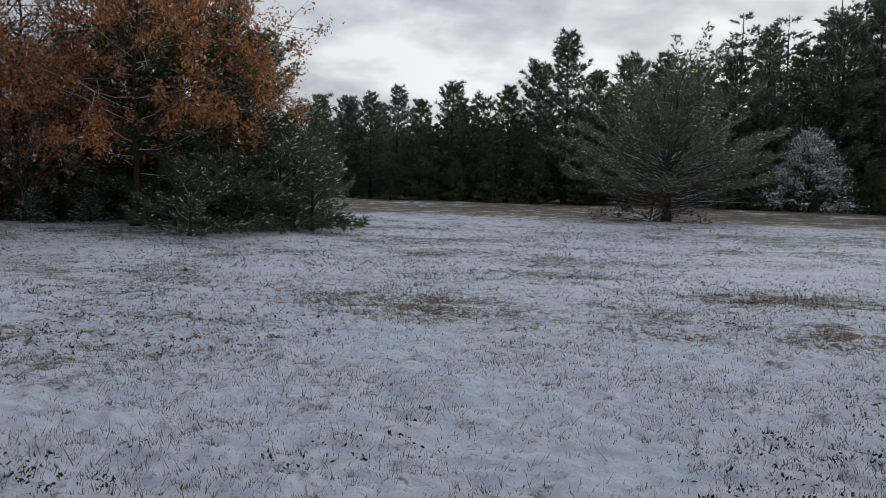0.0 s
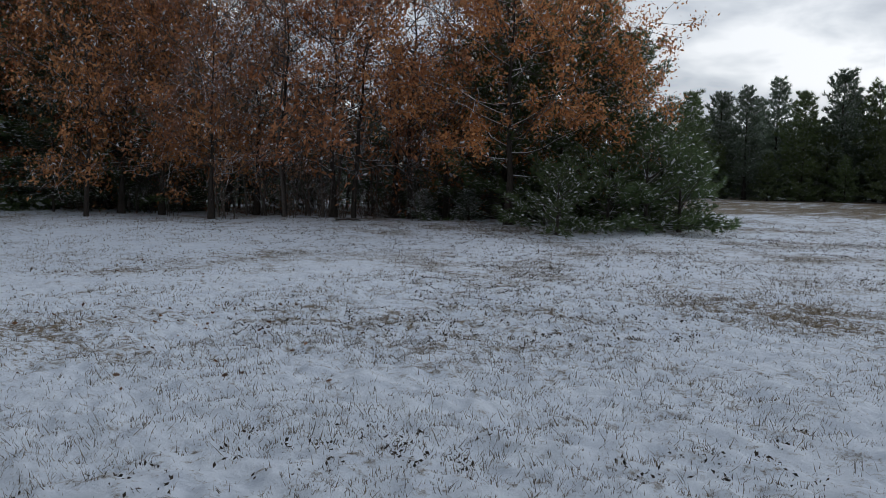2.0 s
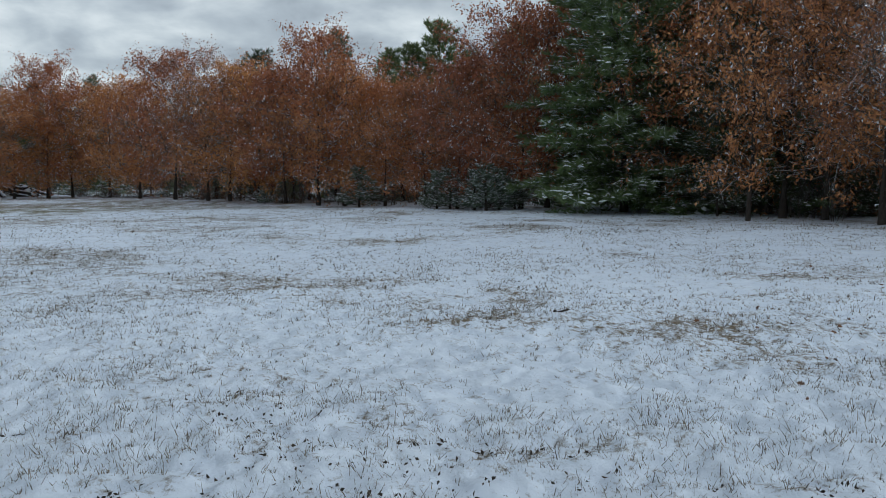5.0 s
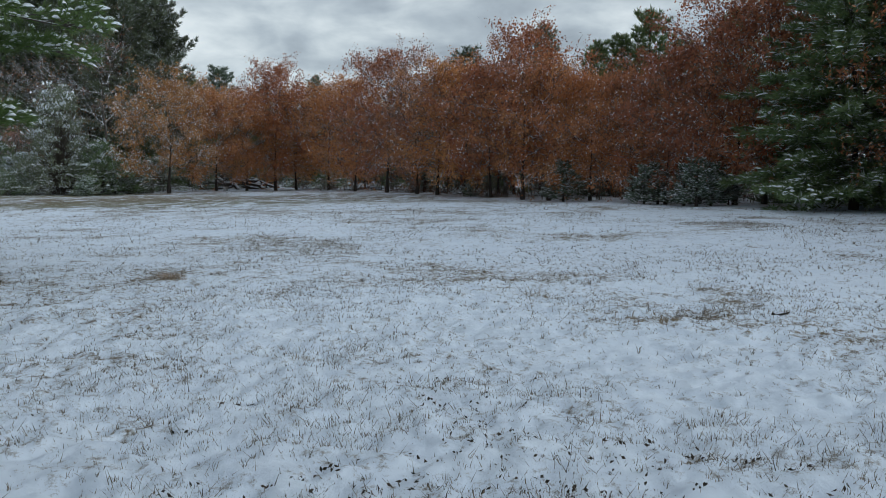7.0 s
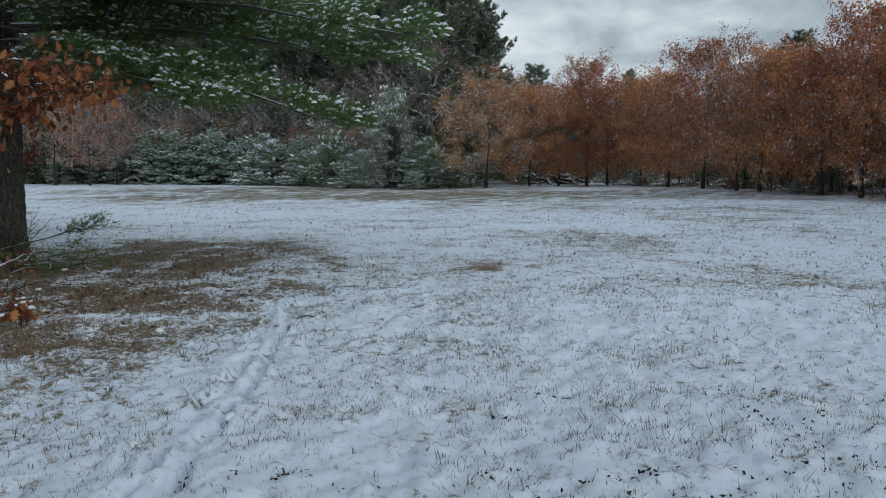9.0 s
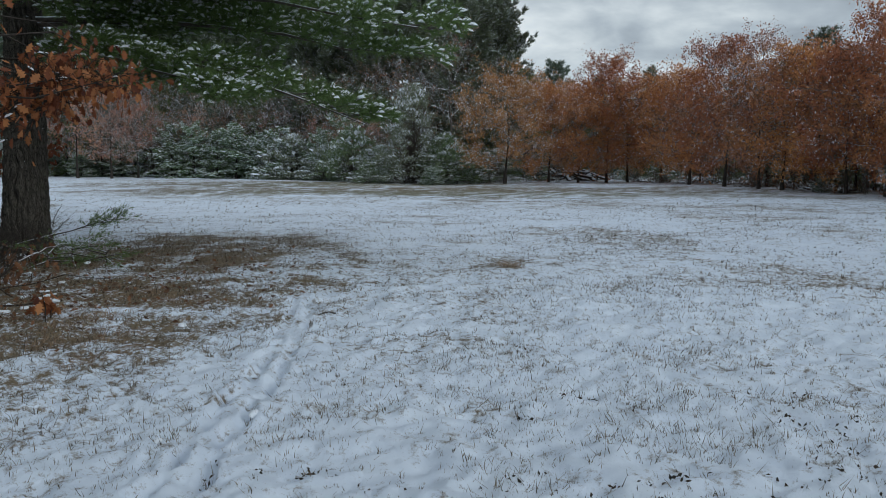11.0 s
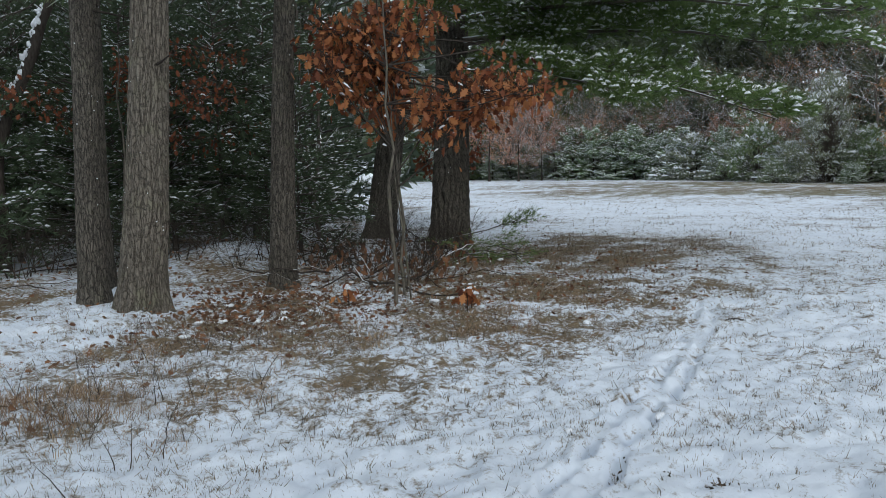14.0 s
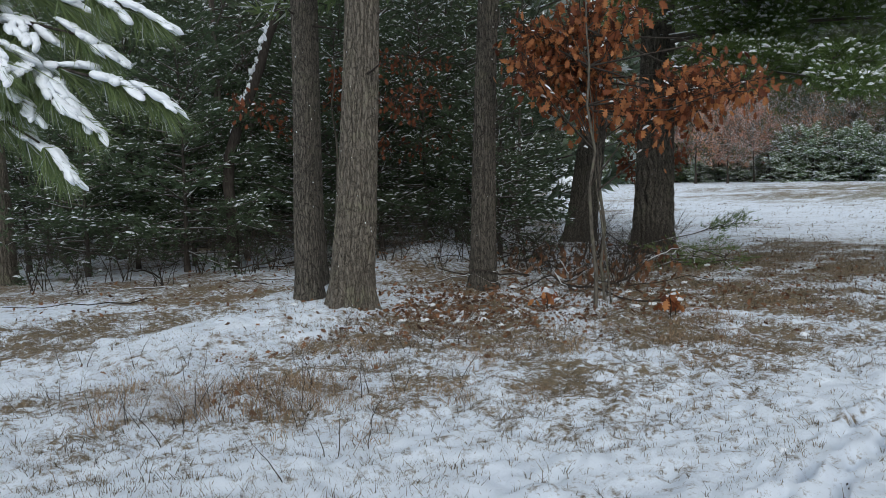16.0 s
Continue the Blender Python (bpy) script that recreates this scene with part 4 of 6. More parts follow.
def make_lone_pine():
    """Limbs fan out from a short trunk to a broad dome of needles, bare underneath."""
    rng = np.random.default_rng(81)
    trunk, wood, green, white = Buf(), Buf(), Buf(), Buf()
    k = np.linspace(0, 1, 8)
    tube(trunk, np.column_stack([0.12 * np.sin(3 * k), 0.1 * np.sin(2 * k), 6.4 * k]), 0.18 * (1 - 0.93 * k) * (1 + 0.5 * np.exp(-k * 30)), 8)
    for i in range(135):
        az = i * 2.4 + rng.normal(0, 0.3)
        up = rng.uniform(-0.16, 1)
        out = math.sqrt(max(0.0, 1 - up * up))
        e = np.array([5.0 * out * math.cos(az), 5.0 * out * math.sin(az), 2.5 + 5.1 * up]) * rng.uniform(0.62, 1.08)
        a = np.array([0, 0, min(5.2, e[2] * rng.uniform(0.35, 0.75))])
        L = float(np.linalg.norm(e - a))
        pine_branch(rng, wood, green, white, a, e - a, L, 0.006 * L + 0.012, 0.17, 0.75, 0.16, 0.034, 10, 0.08, 0.03, bare=0.5 if up < 0.5 else 0.35, lump=(0.15, 0.09, 0.05))
    for i in range(75):
        az = i * 2.4 + rng.normal(0, 0.4)
        z = rng.uniform(0.4, 2.6)
        L = rng.uniform(2.0, 4.6)
        d = np.array([math.cos(az), math.sin(az), rng.uniform(0.0, 0.62)])
        kk = np.linspace(0, 1, 5)[:, None]
        p = np.array([0, 0, z]) + d * L * kk + rng.normal(0, 0.09, (5, 3)) * kk
        p[:, 2] = np.maximum(p[:, 2], 0.1)
        tube(wood, p, 0.032 * (1 - 0.85 * kk[:, 0]), 4, False)
        for _ in range(5):
            q = p[rng.integers(1, 5)]
            tube(wood, [q, q + rng.normal(0, 0.25, 3) + d * 0.35], [0.011, 0.003], 3, False)
    ob = thing("pine_tree", "lone spreading pine with bare lower limbs, alone in the field", "tree")
    part("trunk", trunk, DARK_BARK, ob, smooth=True)
    part("branchwork", wood, LIMB_BARK, ob, kind="stuff")
    part("crown", green, OLIVE_NEEDLES, ob, kind="stuff")
    part("snow", white, SNOW, ob, "snow lying on the boughs", kind="stuff")
    return ob


plant(make_lone_pine(), -15.4, 37.8, 1.0, 40, rnd)
frosted = make_shrub("small tree white with frost before dark pines", 82, 5.0, 3.0, 8000, 0.15, RIMED, name="frosted_tree", snow=0.5, clump=0.35)
plant(frosted, -23.9, 62, 1.15, None, rnd)
plant(make_shrub("low brown frosted brush at the foot of a pine", 83, 0.9, 1.9, 900, 0.12, LITTER), -14.4, 37.2, 1.2, None, rnd)

# the near clump and the woods edge to its side
clump = [make_pine("dense green pine with boughs down to the snow", DARK_BARK, m, CLUMP, seed=90 + i, h=h, spread=s, low=0.02, whorl=0.36, n=6, step=0.16, twig=0.6, tl=0.16, tw=0.024, nb=12, snow=0.17, power=pw, lift=(-4, 52), lump=(0.15, 0.08, 0.05), uneven=0.3)
         for i, (h, s, pw, m) in enumerate(((5.6, 2.5, 0.55, CLUMP_NEEDLES), (7.4, 2.8, 0.6, CLUMP_NEEDLES), (1.9, 1.4, 0.5, CLUMP_NEEDLES)))]
for az, d, i, s in ((9.8, 25.0, 0, 0.60), (13.0, 25.6, 0, 0.92), (12.2, 26.4, 0, 1.0), (14.4, 26.6, 1, 0.95), (16.6, 26.8, 1, 1.05), (20.4, 26.8, 1, 1.0), (24.0, 28.0, 1, 0.7), (13.2, 23.2, 2, 1.0), (8.6, 24.2, 2, 1.1), (10.8, 23.6, 2, 1.25), (16.6, 21.4, 2, 0.85), (18.2, 29.5, 1, 1.1), (22.5, 30, 1, 0.85), (17.6, 24.0, 2, 0.9)):
    plant(clump[i], az, d, s, None, rnd)
big_oak = make_oak("large oak with orange-brown leaves beside dark pines", BRIGHT_ORANGE, WOODS_OAK, seed=95, h=12.6, spread=4.1, low=0.12, limbs=54, count=48000, leaf=0.115, r0=0.12, clump=3.4, upper=0.85)
plant(big_oak, 20.0, 24.0, 1.0, 100, rnd)
for az, d, s in ((47.0, 31.5, 1.35), (51.6, 34.5, 1.45), (44.3, 32.5, 1.2), (53.0, 36.0, 1.4)):
    plant(clump[1], az, d, s, None, rnd)
for az, d, kind, s in ((24.4, 27, "maroon", 0.9), (28.0, 28, "maroon", 1.0), (32.2, 26.6, "rust", 1.12), (35.6, 29.5, "maroon", 1.0), (37.4, 27.8, "maroon", 0.92), (40.3, 26.0, "maroon", 0.85), (43.5, 28.5, "rust", 0.92),
                       (46.0, 28.8, "rust", 0.95), (49.6, 31.5, "rust", 0.95), (52.0, 33.8, "maroon", 0.8)):
    oak(kind, az, d, s)
# tall snowy pine in the row of oaks, and dark pines round it
row_pine = make_pine("tall green pine with snow along its boughs among oaks", DARK_BARK, NEEDLES, CLUMP, seed=97, h=14, spread=4.1, low=0.05, r0=0.13, uneven=0.05, whorl=0.52, n=10, step=0.17, twig=0.8, tl=0.3, tw=0.045, nb=10, snow=0.26, power=0.42, lift=(-12, 40), lump=(0.34, 0.14, 0.07), curl=0.06)
plant(row_pine, 56.0, 33.0, 1.0, 20, rnd)
for az, d, i, s in ((50.5, 37, 1, 1.2), (53.0, 38.5, 1, 1.3), (47.5, 36, 1, 1.1), (58.5, 39, 1, 1.15), (43, 36, 1, 1.0), (40, 37.5, 1, 0.75), (36.5, 38, 1, 0.7), (30, 36, 1, 0.65), (27, 35, 1, 0.7), (24, 37, 1, 0.95), (20.5, 36, 1, 1.2), (45.5, 42, 1, 1.2), (33.0, 44, 1, 0.8)):
    plant(back_pine, az, d, s * 0.85, None, rnd)
# the long row of oaks
for az, d, kind, s, i in ((61.2, 36.5, "rust", 1.08, 0), (63.0, 35.4, "rust", 1.0, 1), (65.2, 37, "maroon", 0.78, 1), (67.4, 36.2, "rust", 0.76, 0), (69.6, 38, "rust", 0.78, 1), (72.4, 39.5, "orange", 0.76, 0), (75.2, 41.0, "rust", 0.86, 1), (77.0, 41.8, "orange", 1.0, 1),
                          (79.2, 45, "rust", 0.9, 1), (81.0, 47, "orange", 0.92, 0), (82.9, 48.0, "rust", 1.0, 1), (84.3, 48.6, "maroon", 0.92, 1), (86.4, 53, "rust", 1.05, 0), (88.6, 58, "orange", 0.98, 0), (90.4, 62, "rust", 1.02, 1), (92.6, 65, "orange", 1.0, 0), (94.0, 64.0, "orange", 1.14, 1),
                          (95.9, 63, "orange", 0.92, 0), (97.9, 62, "orange", 0.95, 0), (100.9, 58.6, "tan", 1.0, 0)):
    oak(kind, az, d, s * 0.9, i)
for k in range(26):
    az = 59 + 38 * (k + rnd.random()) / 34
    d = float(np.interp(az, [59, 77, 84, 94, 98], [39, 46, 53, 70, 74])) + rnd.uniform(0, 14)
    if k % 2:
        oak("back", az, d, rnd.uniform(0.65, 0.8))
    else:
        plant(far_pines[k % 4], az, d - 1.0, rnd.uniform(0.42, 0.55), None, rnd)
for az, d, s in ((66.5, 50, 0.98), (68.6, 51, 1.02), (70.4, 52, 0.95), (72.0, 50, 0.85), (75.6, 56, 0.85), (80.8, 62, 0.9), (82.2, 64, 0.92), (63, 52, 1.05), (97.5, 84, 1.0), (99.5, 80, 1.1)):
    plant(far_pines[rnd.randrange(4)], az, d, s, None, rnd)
for k in range(16):
    plant(far_pines[k % 4], 84 + 17 * (k + rnd.random()) / 16, rnd.uniform(88, 96), rnd.uniform(0.75, 0.9), None, rnd)
# young conifers under the row
seedling = make_pine("knee-high spruce seedling bowed with snow", DARK_BARK, BLUE_NEEDLES, "young conifers under the oaks", name="spruce_seedling", seed=98, h=1.8, spread=0.95, low=0.03, whorl=0.22, n=6, step=0.14, twig=0.3, tl=0.15, tw=0.045, nb=7, snow=0.6, power=0.8, lift=(0, 45), lump=(0.16, 0.09, 0.04))
for az, d, s in ((74.2, 39.0, 1.0), (68.8, 35.6, 0.8), (67.9, 36.0, 0.9), (65.4, 33.6, 0.95), (64.5, 34.4, 0.9), (66.2, 34.4, 0.8), (63.4, 35, 0.6), (80.6, 45.5, 0.5), (51.8, 33, 0.8), (22.8, 25.6, 0.5), (26, 26, 0.5)):
    plant(seedling, az, d, s, None, rnd)

# big pines, bare tree and frosted shrubs past the end of the row
round_pine = make_pine("tall rounded pine frosted along one side", DARK_BARK, FROST_NEEDLES, FAR, seed=101, h=18, spread=6.2, low=0.12, whorl=0.5, n=6, step=0.3, twig=1.1, tl=0.42, tw=0.1, nb=10, snow=0.08, power=0.4, lift=(0, 50), lump=(0.35, 0.15, 0.08))
for az, d, s in ((101.6, 76, 0.84), (103.8, 74, 0.98), (106.8, 76, 1.08), (110.2, 79, 1.15), (113.8, 84, 1.1), (117.4, 90, 1.15), (121, 95, 1.15), (125, 99, 1.2), (129, 100, 1.2), (133, 101, 1.2), (137, 102, 1.2)):
    plant(round_pine, az, d, s, None, rnd)
for k in range(10):
    plant(far_pines[k % 4], 97 + 1.7 * k, rnd.uniform(84, 92), rnd.uniform(0.5, 0.75), None, rnd)
for k in range(26):
    plant(far_pines[k % 4], 102 + 35 * (k + rnd.random()) / 26, float(np.interp(102 + 35 * k / 26, [102, 112, 137], [69, 74, 92])) + rnd.uniform(0, 6), rnd.uniform(0.55, 0.85), None, rnd)
for k in range(9):
    plant(far_pines[k % 4], 111 + 3.2 * k, rnd.uniform(88, 94), rnd.uniform(0.7, 1.0), None, rnd)
bare_tree = make_oak("bare spreading tree with snow-white limbs", MAROON, seed=103, h=12, spread=5.0, low=0.2, limbs=24, count=1300, leaf=0.16, bark=GREY_BARK, limb=WHITE_BARK, r0=0.2)
for az, d, s in ((104.9, 67.5, 1.05), (106.4, 71, 0.95), (110.4, 72, 0.8), (112.6, 73, 0.75), (115.0, 76, 0.8), (119.5, 80, 0.8), (124.4, 82, 0.8), (108.6, 70, 0.75), (117.2, 77, 0.8), (122.0, 80, 0.75)):
    plant(bare_tree, az, d, s, None, rnd)
snowy_fir = [make_pine("low spreading fir with boughs capped in snow", DARK_BARK, FIR_NEEDLES, "snow-capped firs at the far field edge", name="fir_tree", seed=160 + i, h=h, spread=s, low=0.02, whorl=0.42, n=7, step=0.2, twig=0.55, tl=0.22, tw=0.06, nb=8, snow=sn, power=0.6, lift=(-8, 34), lump=(0.26, 0.16, 0.07), curl=0.02, uneven=0.35)
             for i, (h, s, sn) in enumerate(((4.6, 2.4, 0.7), (3.6, 2.2, 0.85)))]
for az, d, i, s in ((104.2, 60, 1, 0.5), (103.0, 60.5, 1, 0.55), (105.9, 58, 1, 0.35), (109.4, 61.5, 1, 0.35), (113.4, 69, 0, 0.9), (115.2, 71, 1, 0.9), (116.2, 72, 1, 1.15), (117.3, 73.5, 1, 1.0), (119.2, 75.5, 0, 1.0), (120.4, 76.5, 0, 0.9), (121.9, 77.5, 0, 1.05), (123.3, 78, 0, 1.0), (118.2, 78, 0, 1.15), (112.2, 70, 0, 1.1), (124.6, 82, 1, 0.9), (126.4, 84, 0, 0.8), (128.8, 85, 1, 0.7), (133, 85, 0, 0.9), (136, 85, 1, 1.0)):
    plant(snowy_fir[i], az, d, s, None, rnd)
cone_shrub = make_shrub("tall cone-shaped evergreen shrub white with frost", 104, 6.8, 2.9, 14000, 0.15, mat=SHRUB, name="frosted_shrub", snow=0.45, clump=0.42)
low_shrub = [make_shrub("frosted evergreen shrub at the far field edge", 105 + i, 2.6, 2.0, 5000, 0.14, m, "frosted_shrub", 0.6, 0.4) for i, m in enumerate((SHRUB, GREEN_SHRUB, GREEN_SHRUB))]
plant(cone_shrub, 107.4, 61, 1.0, None, rnd)
for az, d, s in ((104.9, 60.5, 1.0), (103.2, 61.5, 0.8), (106.0, 58.5, 0.6), (109.6, 63, 1.25), (111.4, 65, 1.3), (113.4, 68, 1.0), (115.6, 71, 1.2), (118.0, 80, 1.4), (121.2, 83, 1.2), (126, 87, 1.1), (131, 88, 1.5), (134, 89, 1.6), (110.4, 60.5, 0.55), (101.6, 64, 0.8), (92.5, 72, 0.7), (90.2, 70, 0.8), (98.6, 68, 0.6)):
    plant(low_shrub[rnd.randrange(3)], az, d, s * rnd.uniform(0.7, 1.35), None, rnd)
for az, d, s in ((127.0, 79, 0.8), (129.0, 80, 0.9), (131.5, 80, 0.9), (125.4, 80, 0.7), (111.6, 70, 0.55), (118.0, 78, 0.6), (113.6, 72, 0.5), (109.8, 66, 0.45), (121.6, 80, 0.6)):
    oak("pink", az, d, s)


def make_log_pile():
    rng = np.random.default_rng(9)
    ob = thing("brush_pile", "snow-capped pile of grey logs and brush under oaks", "brush pile", at=pose(*spot(96.6, 68)))
    for i in range(34):
        log, cap = Buf(), Buf()
        a = np.array([rng.normal(0, 0.8), rng.uniform(-2.6, 2.6), 0])
        a[2] = rng.uniform(0.08, 0.95) * (1 - (a[1] / 3.4) ** 2)
        d = unit(np.array([rng.normal(0, 1.0), rng.normal(0, 1.0), rng.normal(0, 0.35)])) * rng.uniform(0.35, 0.9)
        r = rng.uniform(0.06, 0.16)
        tube(log, [a - d, a + rng.normal(0, 0.05, 3), a + d], [r, r * 0.9, r * 0.75], 6)
        p = part("log", log, DARK_BARK, ob)
        tube(cap, [a - d * 0.9 + [0, 0, r * 0.75], a + d * 0.9 + [0, 0, r * 0.75]], [r * 0.7, r * 0.6], 5)
        part("snow", cap, SNOW, p)


make_log_pile()

# understorey of the near woods: thin bare stems
saps = [make_bare("thin bare sapling with snow along its twigs", 110 + i, h, st, sp, r) for i, (h, st, sp, r) in enumerate(((5.5, 1, 1.3, 0.045), (4.2, 2, 1.2, 0.03), (6.5, 1, 1.4, 0.06), (2.2, 4, 0.9, 0.014)))]
for k in range(16):
    plant(far_pines[(0, 3)[k % 2]], 17 + 36 * (k + rnd.random()) / 16, rnd.uniform(47, 56), rnd.uniform(0.34, 0.46), None, rnd)
for k in range(24):
    az = rnd.uniform(18, 52)
    plant(saps[3], az, float(np.interp(az, [18, 40, 50, 53], [24.6, 25.6, 30.5, 33])) + rnd.uniform(0, 3), rnd.uniform(0.7, 1.2), None, rnd)
for k in range(66):
    az = rnd.uniform(19, 53)
    plant(saps[k % 4], az, float(np.interp(az, [19, 40, 50, 53], [25.5, 26.5, 31, 34])) + rnd.uniform(0, 8), rnd.uniform(0.8, 1.2), None, rnd)
for k in range(110):
    az = rnd.uniform(58, 98)
    plant(saps[(1, 3, 3, 3)[k % 4]], az, float(np.interp(az, [58, 77, 84, 94, 98], [36, 42, 49, 66, 70])) + rnd.uniform(0, 9), rnd.uniform(0.6, 1.0), None, rnd)
for k in range(26):
    plant(saps[3], rnd.uniform(97, 104), rnd.uniform(60, 68), rnd.uniform(0.7, 1.2), None, rnd)

scrub = make_shrub("low leafless scrub and dead bracken under oaks", 106, 1.3, 1.7, 420, 0.12, LITTER, "scrub")
for k in range(22):
    az = 58 + 41 * (k + rnd.random()) / 22
    plant(scrub, az, float(np.interp(az, [58, 77, 84, 94, 98], [37, 42, 49, 66, 68])) + rnd.uniform(0, 7), rnd.uniform(0.6, 1.1), None, rnd)
for k in range(16):
    az = 18 + 35 * (k + rnd.random()) / 16
    plant(scrub, az, float(np.interp(az, [18, 40, 50, 53], [25.0, 26.0, 31, 33.5])) + rnd.uniform(1, 5), rnd.uniform(0.35, 0.65), None, rnd)

# ---- the near pines at the edge of the woods ----
def make_near_trunk(name, label, x, y, r, lean, h=11.0, seed=0, bark=None, ridges=17, depth=0.07, crown=None, flare=0.45):
    """A large trunk with furrowed bark in relief, roots flaring at its foot."""
    rng = np.random.default_rng(seed)
    ob = thing(name, label, "tree", "pine trunks at the edge of the woods", at=pose(x, y, float(near_height(np.array([x]), np.array([y]))[0]) - 0.05))
    nz, na = 190, 120
    zz = np.concatenate([np.linspace(0, 4.5, 160), np.linspace(4.6, h, 30)])
    th = np.arange(na) * 2 * np.pi / na
    Z, T = np.meshgrid(zz, th, indexing="ij")
    ph = rng.uniform(0, 6.28, 8)
    warp = 0.35 * np.sin(2.3 * Z + ph[0] + 2 * np.sin(3 * T + ph[1])) + 0.3 * np.sin(5.1 * Z + ph[2] + 3 * T) + 0.22 * np.sin(11 * Z + ph[3] - 5 * T)
    ridge = np.abs(np.sin(0.8 * ridges * T + warp * 2.2))
    cross = np.abs(np.sin(9.5 * Z + 2.6 * np.sin(0.8 * ridges * T + ph[4]) + 3 * np.sin(1.7 * Z)))
    rel = np.clip(ridge * 1.5, 0, 1) * (0.72 + 0.28 * np.clip(cross * 3, 0, 1)) + 0.12 * np.sin(23 * Z + 9 * T + ph[5]) + rng.normal(0, 0.05, Z.shape)
    taper = 1 - 0.62 * Z / h
    foot = 1 + flare * np.exp(-Z / 0.16) * (0.65 + 0.35 * np.sin(4 * T + ph[6])) + 0.12 * np.exp(-Z / 0.8)
    oval = 1 + 0.05 * np.sin(2 * T + ph[7])
    R = r * taper * foot * oval * (1 - depth + depth * 1.6 * (rel - 0.4))
    sway = 0.03 * np.sin(0.9 * Z + ph[0]) * np.minimum(Z, 1)
    X = lean[0] * Z + sway + R * np.cos(T)
    Y = lean[1] * Z + sway * 0.5 + R * np.sin(T)
    i, j = np.meshgrid(np.arange(nz - 1), np.arange(na), indexing="ij")
    k = (j + 1) % na
    q = np.stack([i * na + j, i * na + k, (i + 1) * na + k, (i + 1) * na + j], -1).reshape(-1, 4)
    buf = Buf()
    buf.add(np.stack([X, Y, Z], -1).reshape(-1, 3), np.concatenate([q[:, [0, 1, 2]], q[:, [0, 2, 3]]]))
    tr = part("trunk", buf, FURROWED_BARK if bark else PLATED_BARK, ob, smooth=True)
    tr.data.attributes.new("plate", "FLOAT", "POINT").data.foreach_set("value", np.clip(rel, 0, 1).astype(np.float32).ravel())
    # flecks of snow caught in the bark
    fl = Buf()
    for _ in range(45):
        z, t = rng.uniform(0.1, 4.2), rng.uniform(0, 6.28)
        rr = r * (1 - 0.62 * z / h) * 1.0
        blob(fl, rng, (lean[0] * z + rr * math.cos(t), lean[1] * z + rr * math.sin(t), z), np.array([0.008, 0.008, 0.007]) * rng.uniform(0.4, 1.3), 5, 3)
    part("snow", fl, SNOW, ob, "flecks of snow caught in the bark", kind="stuff")
    # dead stubs
    for _ in range(3):
        st = Buf()
        z, t = rng.uniform(2.2, 4.6), rng.uniform(0, 6.28)
        a = np.array([lean[0] * z, lean[1] * z, z])
        d = np.array([math.cos(t), math.sin(t), rng.normal(0.05, 0.2)])
        L = rng.uniform(0.15, 0.7)
        p = a + d * (r * 0.6 + L * np.linspace(0, 1, 4)[:, None])
        p[2:] += rng.normal(0, 0.02, (2, 3))
        tube(st, p, [0.018, 0.014, 0.009, 0.004], 4, False)
        part("dead_branch", st, DARK_BARK, ob)
    if crown:
        wood, green, white = Buf(), Buf(), Buf()
        z = crown[0]
        az = rng.uniform(0, 6.28)
        while z < h:
            s = (z - crown[0]) / (h - crown[0])
            for _ in range(3):
                az += 2.0 + rng.normal(0, 0.3)
                L = crown[1] * (1 - s) ** 0.6 * rng.uniform(0.6, 1.1) + 0.4
                el = radians(-6 + 45 * s + rng.normal(0, 7))
                d = np.array([math.cos(az) * math.cos(el), math.sin(az) * math.cos(el), math.sin(el)])
                pine_branch(rng, wood, green, white, np.array([lean[0] * z, lean[1] * z, z]), d, L, 0.012 * L + 0.015, 0.24, 0.8, 0.26, 0.035, 7, 0.35, 0.05, lump=(0.24, 0.1, 0.05))
            z += 0.85
        part("branchwork", wood, LIMB_BARK, ob, kind="stuff")
        part("crown", green, NEEDLES, ob, kind="stuff")
        part("snow", white, SNOW, ob, "snow lying on the boughs", kind="stuff")
    return ob


T1 = make_near_trunk("pine_tree", "large pine trunk with grey-brown plated bark in snow", -4.26, -8.34, 0.225, (-0.085, -0.008), 11, 1, ridges=12.5, depth=0.08, crown=(4.6, 2.6))
T2 = make_near_trunk("pine_tree", "slimmer grey pine trunk standing close beside another", -4.41, -9.75, 0.165, (-0.020, -0.035), 11, 2, DARK_BARK, ridges=14, depth=0.05, crown=(4.8, 2.4))
T2B = make_near_trunk("pine_tree", "thin dark pine trunk behind a grey one", -4.95, -10.6, 0.12, (-0.020, -0.03), 10, 3, DARK_BARK, ridges=12, depth=0.04, crown=(5.0, 2.2))
T3 = make_near_trunk("pine_tree", "dark upright pine trunk in fallen leaves", -6.55, -8.95, 0.17, (-0.055, -0.005), 11, 4, DARK_BARK, ridges=12.5, depth=0.09, crown=(4.4, 2.6))
T4 = make_near_trunk("pine_tree", "leaning dark pine trunk behind thin saplings", -12.5, -13.4, 0.34, (-0.13, 0.075), 12, 5, DARK_BARK, ridges=12.5, depth=0.1, crown=(4.6, 3.0))
TL = make_near_trunk("pine_tree", "grey pine trunk at the woods edge", -1.45, -15.0, 0.26, (0.01, -0.02), 11, 7, ridges=16, crown=(4.8, 3.0))
T5 = make_near_trunk("pine_tree", "massive old pine with deeply furrowed bark and low sweeping boughs", -11.9, -10.78, 0.36, (-0.045, 0.003), 14, 6, DARK_BARK, ridges=13.75, depth=0.13, crown=(5.4, 3.4))


